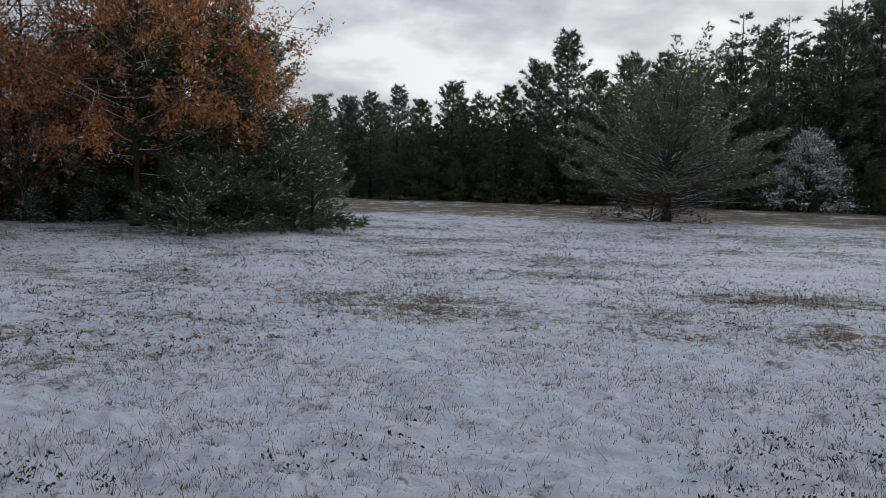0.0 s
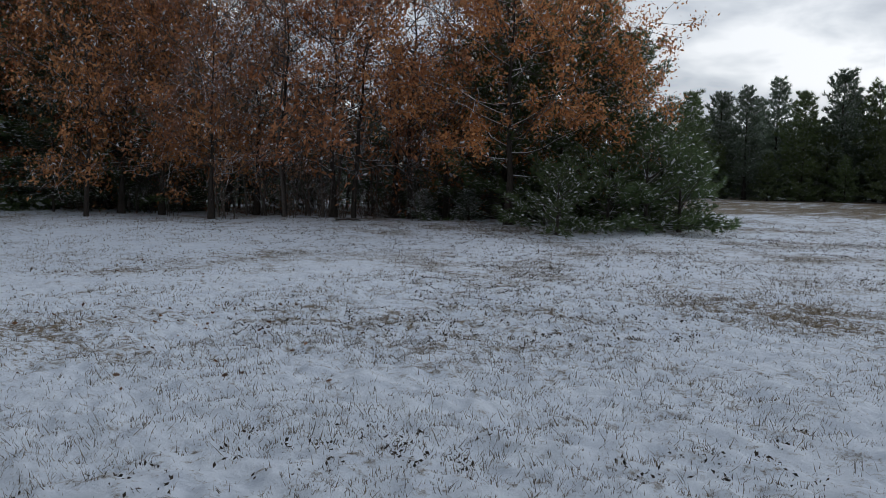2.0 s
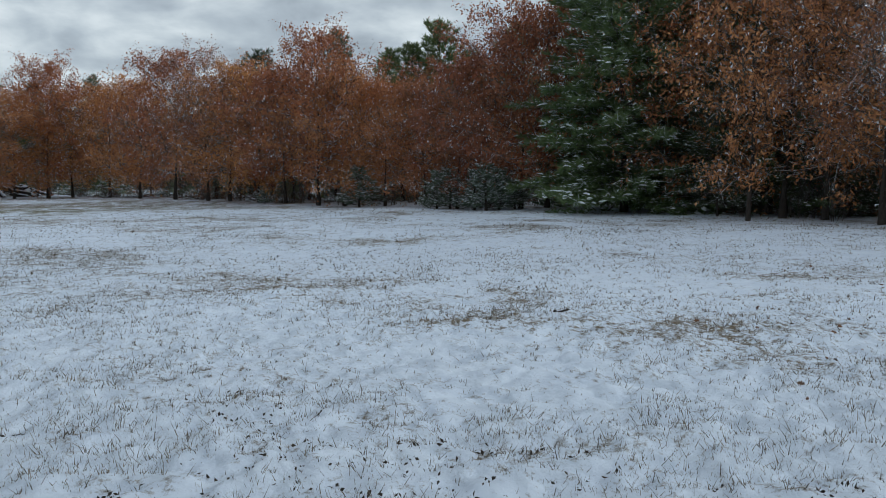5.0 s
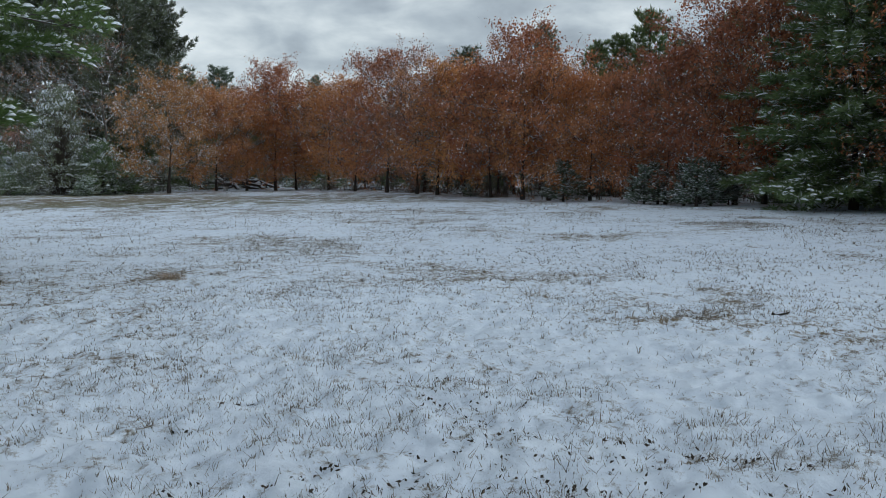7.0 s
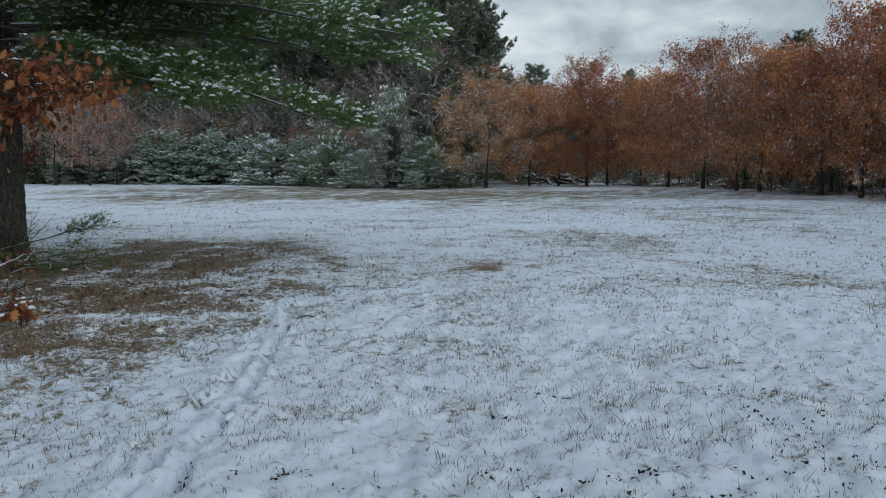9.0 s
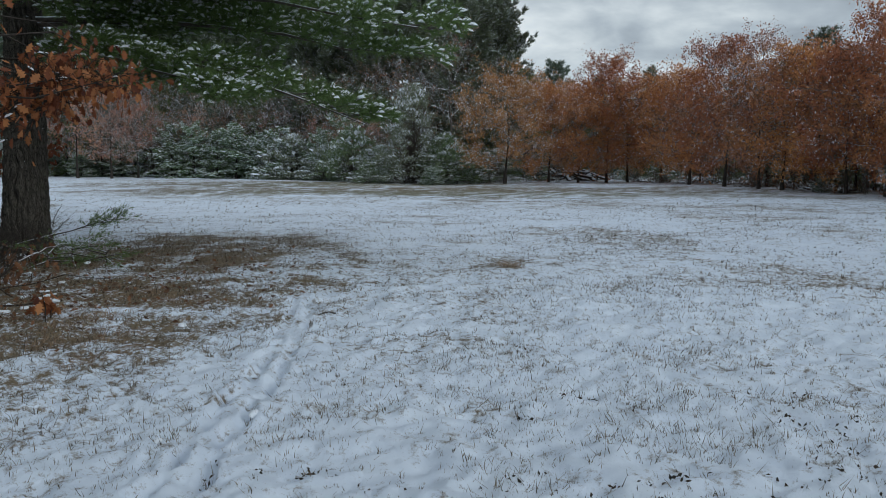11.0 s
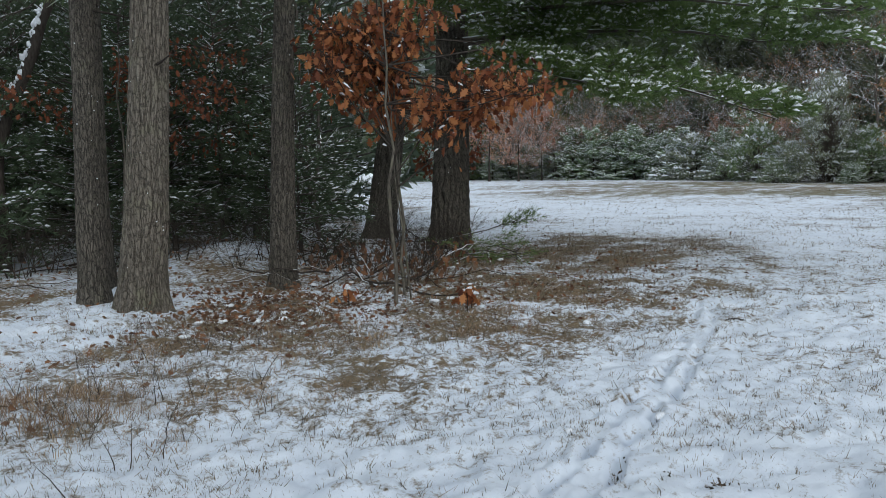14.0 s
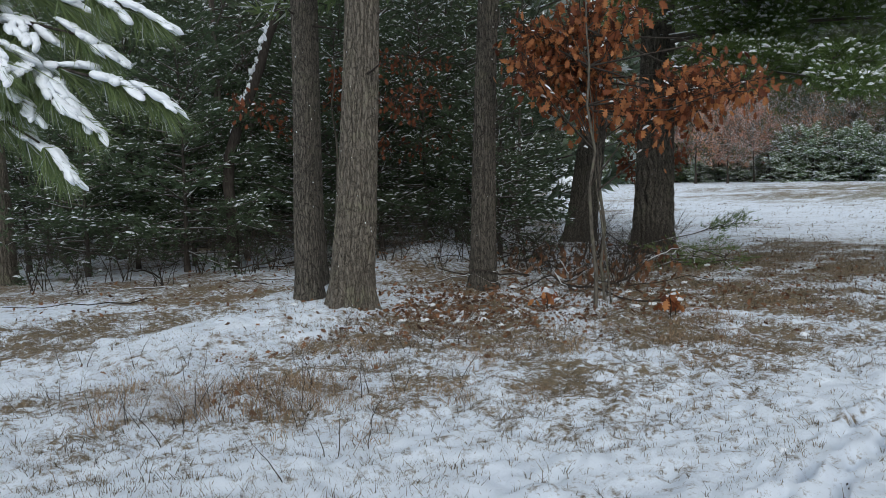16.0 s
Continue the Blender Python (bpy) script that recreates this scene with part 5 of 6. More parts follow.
def sweeping_boughs(tree, seed, specs):
    """Long low boughs: height, heading, length, rise, droop."""
    rng = np.random.default_rng(seed)
    wood, green, white = Buf(), Buf(), Buf()
    for z, az, L, el, curl in specs:
        d = np.array([-math.sin(radians(az)) * math.cos(radians(el)), math.cos(radians(az)) * math.cos(radians(el)), math.sin(radians(el))])
        a = np.array([-0.045 * z, 0.0, z])
        k = np.linspace(0, 1, 7)[:, None]
        p = a + d * L * k + np.array([0, 0, curl * L]) * k**2 + rng.normal(0, 0.012 * L, (7, 3)) * k
        tube(wood, p, (0.007 * L + 0.008) * (1 - 0.85 * k[:, 0]), 5, False)
        for _ in range(int(L * 7.5)):
            t = rng.uniform(0.12, 1.0)
            b = np.array([np.interp(t, k[:, 0], p[:, c]) for c in range(3)])
            sg = rng.choice([-1, 1])
            side = unit(np.cross(d, [0, 0, 1.0])) * sg
            w = unit(d * 0.8 + side * rng.uniform(0.3, 1.0) + np.array([0, 0, rng.normal(0.0, 0.15)]))
            pine_branch(rng, wood, green, white, b, w, (1.5 - 0.85 * t) * rng.uniform(0.6, 1.1), 0.012, 0.10, 0.34, 0.17, 0.013, 13, 0.5, 0.05, bare=0.15, lump=(0.125, 0.042, 0.05), spread=0.55)
    part("branchwork", wood, LIMB_BARK, tree, kind="stuff")
    part("crown", green, FRESH_NEEDLES, tree, kind="stuff")
    part("snow", white, SNOW, tree, "snow lying on the boughs", kind="stuff")


sweeping_boughs(T5, 21, [(4.3, 30, 6.2, 4, -0.03), (3.9, 8, 5.6, 2, -0.05), (3.1, 20, 4.6, 0, -0.06), (4.7, -15, 5.2, 6, -0.02), (4.8, 45, 6.5, 8, -0.02),
                         (4.2, -45, 4.0, 2, -0.04), (5.0, 10, 6.0, 8, 0.0), (4.4, -5, 7.4, 0, -0.14), (3.5, -8, 6.6, -1, -0.2), (3.4, -15, 4.8, 0, -0.19), (4.8, -12, 7.0, 2, -0.12), (5.0, -24, 6.0, 3, -0.12), (4.0, 3, 7.0, 0, -0.12), (5.2, -2, 7.2, 4, -0.1)])


# ---- young oak with large leaves among the trunks ----
def lobed_leaf(buf, rng, at, size, d=None):
    """Oak leaf with lobes, curled a little."""
    d = unit(rng.normal(0, 0.5, 3) + np.array([0, 0, -0.9])) if d is None else d
    s = unit(np.cross(d, rng.normal(0, 1, 3)))
    up = np.cross(s, d)
    half = ((0.0, 0.02), (0.16, 0.10), (0.26, 0.26), (0.34, 0.12), (0.48, 0.36), (0.60, 0.15), (0.74, 0.30), (0.82, 0.12), (1.0, 0.0))
    curl = rng.uniform(-0.25, 0.4)
    v = []
    for sg in (1, -1):
        for t, w in half:
            v.append(at + size * (d * t + s * sg * w + up * (curl * t * t + 0.35 * w)))
    for t, _ in half:
        v.append(at + size * (d * t + up * curl * t * t))
    n = len(half)
    f = []
    for i in range(n - 1):
        c, e = 2 * n + i, 2 * n + i + 1
        f += [(c, i, i + 1), (c, i + 1, e), (c, n + i + 1, n + i), (c, e, n + i + 1)]
    buf.add(v, f)


BIGLEAF = leaf_material("large_oak_leaves", [(0.075, 0.027, 0.017), (0.22, 0.078, 0.038), (0.48, 0.215, 0.085), (0.14, 0.05, 0.027), (0.36, 0.14, 0.058)], 0.5, tint=0.05, gain=1.3)
# darker copy of the leaves above, the woods' shade put into the colour
SHADELEAF = leaf_material("shaded_oak_leaves", [(0.13, 0.046, 0.026), (0.27, 0.095, 0.048), (0.20, 0.075, 0.04)], 0.4, tint=0.05)


def make_young_oak(label, x, y, seed, stems, sprays, leaf_mat, leaf=0.17, per=26, stem_h=3.6):
    """Thin stems rising into sprays of big leaves. sprays: end points (dx, dy, z)."""
    rng = np.random.default_rng(seed)
    ob = thing("young_oak", label, "tree", at=pose(x, y, float(near_height(np.array([x]), np.array([y]))[0]) - 0.02))
    twigs, green, caps = Buf(), Buf(), Buf()
    tops = []
    for sx, sy, lx, ly, r in stems:
        stem = Buf()
        k = np.linspace(0, 1, 9)[:, None]
        p = np.array([sx, sy, 0]) + np.array([lx, ly, stem_h]) * k + rng.normal(0, 0.035, (9, 3)) * (k > 0)
        tube(stem, p, r * (1 - 0.7 * k[:, 0]), 7)
        part("stem", stem, PINE_BARK, ob, smooth=True)
        tops.append(p)
    for e in sprays:
        e = np.array(e)
        p = tops[rng.integers(len(tops))]
        a = p[rng.integers(3, 9)]
        a = a if abs(a[2] - e[2]) < 1.3 else p[6]
        m = (a + e) / 2 + rng.normal(0, 0.12, 3)
        tube(twigs, [a, m, e], [0.012, 0.008, 0.004], 4, False)
        L = np.linalg.norm(e - a)
        for _ in range(per):
            t = rng.uniform(0.55, 1.05)
            q = a + (e - a) * t + rng.normal(0, 0.08 + 0.03 * L, 3)
            b = a + (e - a) * min(t, 1)
            tube(twigs, [b, q], [0.004, 0.002], 3, False)
            lobed_leaf(green, rng, q, leaf * rng.uniform(0.65, 1.2))
        for _ in range(2):
            q = a + (e - a) * rng.uniform(0.4, 1)
            snow_lumps(caps, rng, q[None], (e - a)[None], 0.09, 0.05, 0.03)
    part("branchwork", twigs, DARK_BARK, ob, kind="stuff")
    part("foliage", green, leaf_mat, ob, kind="stuff")
    part("snow", caps, SNOW, ob, kind="stuff")
    return ob


def aim(az, d, z, x, y):
    """A point at a heading, distance and height, as seen from the stem at x, y."""
    return (-math.sin(radians(az)) * d - x, math.cos(radians(az)) * d - y, z)


YX, YY = -6.57, -6.86
rs = random.Random(8)
spr = []
for az, z, n in ((125.3, 2.52, 2), (126.2, 2.46, 3), (127.3, 2.40, 3), (128.7, 2.32, 3), (130.3, 2.30, 2), (132.0, 2.40, 2), (134.6, 2.6, 3), (136.5, 2.5, 5), (138.5, 2.7, 5), (140.3, 2.75, 4), (141.8, 2.95, 3), (138.0, 3.15, 4), (135.5, 3.2, 4), (140.6, 3.3, 3), (133.5, 3.3, 2), (136.5, 3.6, 3)):
    for _ in range(n):
        spr.append(aim(az + rs.gauss(0, 0.6), 10.2 + rs.gauss(0, 0.5), z + rs.gauss(0, 0.09), YX, YY))
make_young_oak("slender young oak with large rust-orange leaves before pine trunks", YX, YY, 12, [(0, 0, -0.15, -0.25, 0.026), (-0.5, -0.35, -0.2, -0.3, 0.018), (-0.35, -0.1, 0.1, -0.4, 0.012), (-0.8, -0.6, 0.1, -0.1, 0.016)], spr, BIGLEAF, 0.125, per=40)
BX, BY = -6.6, -13.2
spr = [aim(az + rs.gauss(0, 0.7), 14.5 + rs.gauss(0, 0.7), z + rs.gauss(0, 0.15), BX, BY) for az, z in ((146.2, 2.4), (147.5, 2.2), (149.2, 3.3), (147.8, 3.6), (150.2, 2.9), (148.8, 2.6), (146.9, 3.0), (156.5, 2.55), (158.2, 2.4), (159.6, 2.5), (153.6, 3.6), (152.8, 3.3), (149.8, 2.1))]
make_young_oak("shaded young oak with dull red-brown leaves in the woods", BX, BY, 13, [(0, 0, 0.1, 0.2, 0.03), (-0.6, 0.3, 0.2, 0.2, 0.02)], spr, SHADELEAF, 0.105, per=46)
CX, CY = -12.9, -11.9
spr = [aim(az + rs.gauss(0, 0.4), 17.2 + rs.gauss(0, 0.3), z + rs.gauss(0, 0.15), CX, CY) for az, z in ((129.6, 1.9), (129.0, 2.2), (133.6, 1.6), (134.0, 1.9), (134.4, 1.35), (133.2, 2.2), (129.8, 2.5))]
make_young_oak("small oak with brown leaves behind the big trunk", CX, CY, 14, [(0, 0, 0.1, 0.2, 0.03)], spr, SHADELEAF, 0.12, per=40, stem_h=3.0)

# ---- depth of the near woods ----
HEM = "young conifers in the near woods"
hems = [make_pine("young dark conifer with flat sprays flecked with snow", DARK_BARK, m, HEM, seed=130 + i, h=h, spread=s, low=0.1, whorl=0.3, n=6, step=0.14, twig=0.45, tl=0.15, tw=0.02, nb=7, snow=0.31, power=0.5, lift=(-2, 30), lump=(0.11, 0.05, 0.03), curl=0.0, r0=0.04)
        for i, (h, s, m) in enumerate(((5.2, 1.7, HEM_NEEDLES), (4.0, 1.5, HEM_NEEDLES), (6.6, 2.0, HEM_NEEDLES)))]
for az, d, i, s in ((142.4, 15.4, 1, 0.9), (144.5, 17, 0, 1.0), (147.5, 16.2, 0, 0.95), (150.5, 16.8, 1, 1.1), (153.5, 17.5, 0, 1.0), (155.8, 15.6, 1, 1.05), (163.0, 15.8, 0, 0.9), (163.5, 14.6, 1, 1.05), (166.5, 16, 0, 0.95), (169.5, 15.2, 1, 1.0), (172.8, 17, 0, 1.0),
                    (142.5, 20.5, 2, 1.0), (146, 21, 2, 0.95), (149.5, 22, 2, 1.0), (153, 21.5, 2, 1.05), (156, 21, 0, 1.2), (159.4, 22.5, 2, 1.0), (162.5, 20.5, 2, 1.0), (165.5, 21.5, 2, 1.05), (168.5, 20.5, 2, 1.0), (171.5, 22, 2, 1.05), (175, 20, 2, 1.0)):
    plant(hems[i], az, d, s, None, rnd)
for k in range(16):
    plant(hems[k % 3], 19 + 35 * (k + rnd.random()) / 16, rnd.uniform(29, 36), rnd.uniform(0.7, 1.0), None, rnd)
for az, d, i, s in ((24.5, 31, 0, 0.9), (29.5, 32, 0, 0.8), (34, 31.5, 1, 0.9), (38.6, 32, 0, 0.9), (42, 31, 1, 0.8), (46.8, 34, 0, 1.0), (50.5, 35.5, 0, 1.0), (26.8, 28.5, 1, 0.5), (36.2, 28.6, 1, 0.45), (44.2, 29.8, 1, 0.5)):
    plant(hems[i], az, d, s, None, rnd)
for k in range(20):
    plant(back_pine, 142 + 37 * (k + rnd.random()) / 20, rnd.uniform(25, 34), rnd.uniform(1.2, 1.6), None, rnd)
for k in range(26):
    plant(saps[k % 4], rnd.uniform(140, 176), rnd.uniform(16, 24), rnd.uniform(0.7, 1.2), None, rnd)
woods_trunk = make_bare("straight dark trunk deep in the woods", 141, 11, 1, 1.6, 0.13, DARK_BARK, "woods_tree", 30, "tree")
for k in range(8):
    plant(woods_trunk, 18 + 4.2 * k + rnd.random(), rnd.uniform(26, 33), rnd.uniform(0.6, 0.85), None, rnd)
for az, d, s in ((161.5, 19.5, 1.0), (167.5, 18, 0.8), (170.8, 19, 0.9), (151.2, 19, 0.8), (145.2, 18.5, 0.7), (164.6, 25, 1.0), (158.0, 26, 1.0), (141.0, 23, 0.8)):
    plant(woods_trunk, az, d, s, None, rnd)


def make_leaning_log():
    rng = np.random.default_rng(15)
    x, y = -4.89, -13.86
    ob = thing("leaning_tree", "crooked dark tree leaning over with snow along its side", "tree", at=pose(x, y, float(land(x, y)) - 0.05))
    log, cap = Buf(), Buf()
    k = np.linspace(0, 1, 14)[:, None]
    z = 6.4 * k
    p = np.concatenate([np.maximum(z - 1.9, 0) * [-0.34, 0.154], z], 1) + rng.normal(0, 0.012, (14, 3))
    r = 0.105 * (1 - 0.35 * k[:, 0])
    tube(log, p, r, 10)
    part("trunk", log, DARK_BARK, ob, smooth=True)
    for i in range(130):
        t = float(np.clip(rng.choice([0.42, 0.5, 0.6, 0.68]) + rng.normal(0, 0.035), 0.36, 0.75))
        c = np.array([np.interp(t, k[:, 0], p[:, a]) for a in range(3)]) + np.array([0.062, 0.01, 0.03]) + rng.normal(0, 0.024, 3)
        blob(cap, rng, c, np.array([0.03, 0.03, 0.045]) * rng.uniform(0.5, 1.2), 6, 4)
    part("snow", cap, SNOW, ob, "snow stuck along the trunk", kind="stuff")


make_leaning_log()


def make_mound(name, label, x, y, ax, seed, turn=0, z=0.0):
    rng = np.random.default_rng(seed)
    buf = Buf()
    blob(buf, rng, (0, 0, 0), ax, 26, 14, 0.03)
    ob = new(name, mesh_of(name, buf, SNOW, True))
    ob.matrix_basis = pose(x, y, float(land(x, y)) + z, 0, 0, turn)
    return tagged(ob, label, "snow mound")


make_mound("snow_mound", "small heap of snow against a pine foot", -3.98, -8.2, (0.26, 0.2, 0.11), 17)
make_mound("snow_bank", "high snow-covered bank beyond the field", -33.5, -36.0, (3.2, 1.6, 2.45), 18, 42)


def make_stick(name, label, pts, r, bark=None, snow=True):
    ob = thing(name, label, "branch")
    wood, cap = Buf(), Buf()
    pts = np.array(pts, float)
    k = np.linspace(0, 1, 8)
    pts = np.column_stack([np.interp(k, np.linspace(0, 1, len(pts)), pts[:, c]) for c in range(3)])
    bend = np.random.default_rng(int(abs(pts[0, 0]) * 1000))
    pts[1:-1] += np.cumsum(bend.normal(0, 0.03 * np.linalg.norm(pts[-1] - pts[0]), (6, 3)), 0) * 0.6
    pts[:, 2] = np.maximum(pts[:, 2], 0.01) + near_height(pts[:, 0], pts[:, 1])
    tube(wood, pts, np.linspace(r, r * 0.5, len(pts)), 6)
    part("stick", wood, bark or LIMB_BARK, ob, smooth=False)
    return ob


make_stick("fallen_stick", "short dark stick lying on the snow", [(-7.80, 4.42, 0.015), (-7.75, 4.5, 0.02), (-7.71, 4.56, 0.015)], 0.014, DARK_BARK)
make_stick("fallen_stick", "thin dark stick lying on the snow", [(-7.80, -3.32, 0.015), (-7.75, -3.39, 0.02), (-7.70, -3.47, 0.012)], 0.007, DARK_BARK)
make_stick("fallen_branch", "fallen branch at the woods edge", [(-12.6, 20.2, 0.03), (-12.2, 20.4, 0.05), (-11.9, 20.4, 0.02)], 0.03, DARK_BARK)
rb = random.Random(21)
for i in range(44):
    az, d = rb.uniform(132, 143), rb.uniform(10.0, 15.5)
    x, y, _ = spot(az, d)
    a, L = rb.uniform(0, 6.28), rb.uniform(0.4, 1.4)
    make_stick("fallen_branch", "snow-dusted fallen branch in the brush", [(x, y, rb.uniform(0.0, 0.2)), (x + 0.5 * L * math.cos(a), y + 0.5 * L * math.sin(a), rb.uniform(0.05, 0.35)), (x + L * math.cos(a), y + L * math.sin(a), rb.uniform(0.02, 0.5))], rb.uniform(0.005, 0.016), GREY_BARK if i % 4 == 0 else DARK_BARK)
for i in range(30):
    az, d = rb.uniform(142, 168), rb.uniform(11, 16)
    x, y, _ = spot(az, d)
    a, L = rb.uniform(0, 6.28), rb.uniform(0.5, 2.0)
    make_stick("fallen_branch", "snow-dusted fallen branch in the woods", [(x, y, rb.uniform(0.0, 0.1)), (x + 0.5 * L * math.cos(a), y + 0.5 * L * math.sin(a), rb.uniform(0.05, 0.25)), (x + L * math.cos(a), y + L * math.sin(a), rb.uniform(0.02, 0.3))], rb.uniform(0.005, 0.018), GREY_BARK if i % 4 == 0 else DARK_BARK)
# brush round the foot of the trunks
thicket = make_bare("tangle of bare brush with snow on its twigs", 142, 1.0, 9, 0.7, 0.008, DARK_BARK, "brush", 12, "shrub", 0.45, DARK_BARK)
for az, d, s in ((133.5, 13.2, 0.8), (135.2, 12.9, 0.7), (137.0, 12.6, 0.7), (138.6, 13.5, 0.9), (140.4, 13.0, 0.8), (131.8, 14.0, 0.9), (136.0, 14.5, 1.1), (142.0, 13.4, 0.9), (134.6, 11.2, 0.8), (134.2, 13.8, 0.7), (139.4, 12.8, 0.6), (132.6, 14.6, 0.7), (136.2, 13.6, 0.8), (133.8, 12.0, 0.5), (144.5, 13.4, 1.0), (147.5, 14.2, 1.1), (150.0, 13.6, 1.0), (152.5, 14.4, 1.2), (155.0, 13.8, 1.0), (158.2, 14.0, 1.1), (162.5, 14.2, 1.1), (167.5, 13.8, 1.0), (172.5, 13.6, 1.0), (147.0, 13, 0.8), (160, 13.5, 0.9), (165, 13, 0.8), (156.5, 13.2, 0.8), (170, 12.8, 0.8)):
    plant(thicket, az, d, s, None, rnd)
low_pine = make_pine("fallen green pine bough spread on brown ground", LIMB_BARK, FRESH_NEEDLES, name="pine_bough", seed=143, h=0.4, spread=1.2, low=0.1, whorl=0.2, n=4, step=0.17, twig=0.4, tl=0.13, tw=0.010, nb=9, snow=0.0, power=0.4, lift=(-3, 8), curl=0.0, r0=0.02)
for az, d, s in ((129.6, 14.0, 0.8), (127.6, 13.6, 0.7), (131.0, 13.6, 0.75)):
    plant(low_pine, az, d, s, None, rnd)


def make_reaching_branch():
    """Pine branch that reaches out low from the big trunk, needles at its tip."""
    rng = np.random.default_rng(44)
    wood, green, white = Buf(), Buf(), Buf()
    a, e = np.array([0.55, 0.05, 0.14]), np.array([-0.32, 1.5, 0.6])
    k = np.linspace(0, 1, 6)[:, None]
    p = a + (e - a) * k + rng.normal(0, 0.03, (6, 3))
    tube(wood, p, 0.022 * (1 - 0.7 * k[:, 0]), 5)
    d = unit(e - a)
    for t in (0.72, 0.8, 0.9, 1.0):
        b = a + (e - a) * t
        for sg in (-1, 1):
            w = unit(d + sg * 0.5 * unit(np.cross(d, [0, 0, 1.0])) + np.array([0, 0, 0.25 * sg]))
            pine_branch(rng, wood, green, white, b, w, 0.3, 0.008, 0.12, 0.1, 0.16, 0.008, 12, 0.05, 0.1)
    part("low_branch", wood, LIMB_BARK, T5)
    part("foliage", green, FRESH_NEEDLES, T5, kind="stuff")


make_reaching_branch()


# ---- fallen leaves, tufts and weeds ----
def make_litter():
    rng = np.random.default_rng(31)
    buf = Buf()
    for cx, cy, sx, sy, n in ((-5.3, -7.9, 0.55, 0.3, 200), (-5.9, -8.5, 0.7, 0.5, 220), (-6.6, -7.4, 1.0, 0.6, 220), (-4.9, -7.6, 0.5, 0.25, 120), (-2.06, -5.5, 0.3, 0.2, 12), (-1.7, -5.7, 0.3, 0.2, 10), (-9.3, -11.2, 1.5, 1.0, 260), (-4.9, -6.9, 1.2, 0.6, 150), (-7.4, -5.6, 0.8, 0.6, 40), (-4.4, -6.9, 1.2, 0.5, 90), (-6.2, -6.8, 0.9, 0.4, 120), (-4.6, -11.5, 2.0, 1.2, 260), (-2.4, -6.2, 0.9, 0.6, 10), (-10, -8, 2, 1.4, 200), (-9.5, -6.6, 2.2, 0.9, 160), (-8.2, -5.6, 1.6, 0.7, 70)):
        n = int(1.5 * n)
        x, y = rng.normal(cx, sx, n), rng.normal(cy, sy, n)
        z = near_height(x, y)
        for p in np.column_stack([x, y, z + rng.uniform(0.005, 0.05, n) + (0.12 if n > 270 else 0.0) * rng.uniform(0, 1, n) ** 2]):
            lobed_leaf(buf, rng, p, rng.uniform(0.03, 0.075), unit(np.array([rng.normal(), rng.normal(), rng.normal(0, 0.45)])))
    for cx, cy in ((-9.3, 9.3), (-6.1, 6.6), (-5.6, 7.0), (-4.6, 5.2)):
        x, y = rng.normal(cx, 0.9, 26), rng.normal(cy, 0.5, 26)
        for p in np.column_stack([x, y, near_height(x, y) + 0.01]):
            lobed_leaf(buf, rng, p, rng.uniform(0.03, 0.06), unit(np.array([rng.normal(), rng.normal(), rng.normal(0, 0.3)])))
    for _ in range(330):
        az, d = radians(rng.uniform(130.5, 142)), rng.uniform(10.8, 14.2)
        x, y = -math.sin(az) * d, math.cos(az) * d
        lobed_leaf(buf, rng, np.array([x, y, float(land(x, y)) + rng.uniform(0.03, 0.5) ** 1.2]), rng.uniform(0.07, 0.14))
    tagged(new("leaf_litter", mesh_of("leaf_litter", buf, LITTER)), "brown oak leaves scattered on thin snow", "leaf litter", kind="stuff")


make_litter()


def make_snow_scraps():
    """Lumps of snow lying on the fallen leaves and brush."""
    rng = np.random.default_rng(33)
    buf = Buf()
    for cx, cy, sx, sy, n in ((-5.4, -8.0, 0.9, 0.5, 18), (-6.4, -7.3, 0.8, 0.5, 26), (-7.2, -7.4, 0.8, 0.5, 14), (-4.6, -7.2, 0.8, 0.4, 8), (-9.0, -9.2, 1.0, 0.6, 26), (-5.5, -10.8, 2.0, 0.8, 26)):
        for x, y in zip(rng.normal(cx, sx, n), rng.normal(cy, sy, n)):
            z = float(near_height(np.array([x]), np.array([y]))[0])
            blob(buf, rng, (x, y, z + 0.02), np.array([0.06, 0.045, 0.02]) * rng.uniform(0.3, 1.1), 8, 5, 0.25)
    tagged(new("snow_scraps", mesh_of("snow_scraps", buf, SNOW, True)), "scraps of snow lying on fallen leaves", "snow", kind="stuff")


make_snow_scraps()


def make_tuft(label, seed, r, h, n):
    rng = np.random.default_rng(seed)
    buf = Buf()
    a = rng.uniform(0, 6.28, n)
    q = np.sqrt(rng.uniform(0, 1, n)) * r
    root = np.column_stack([np.cos(a) * q, np.sin(a) * q * 0.7, np.full(n, -0.01)])
    out = np.column_stack([np.cos(a), np.sin(a), np.zeros(n)]) * rng.uniform(0.1, 1.2, n)[:, None] + rng.normal(0, 0.9, (n, 3)) * [1, 1, 0]
    hh = h * rng.uniform(0.4, 1.1, n)[:, None]
    mid = root + (np.array([0, 0, 0.7]) + out * 0.3) * hh
    tip = root + (np.array([0, 0, 0.8]) + out * 1.0) * hh
    s = np.column_stack([-np.sin(a), np.cos(a), np.zeros(n)]) * 0.0020
    v = np.stack([root - s, root + s, mid + s, mid - s, tip], 1)
    i = np.arange(n)[:, None] * 5
    buf.add(v, np.concatenate([i + [0, 1, 2], i + [0, 2, 3], i + [3, 2, 4]]))
    ob = thing("grass_tuft", label, "grass tuft", "tufts of long dead grass")
    part("foliage", buf, DRYGRASS, ob, kind="stuff")
    return ob


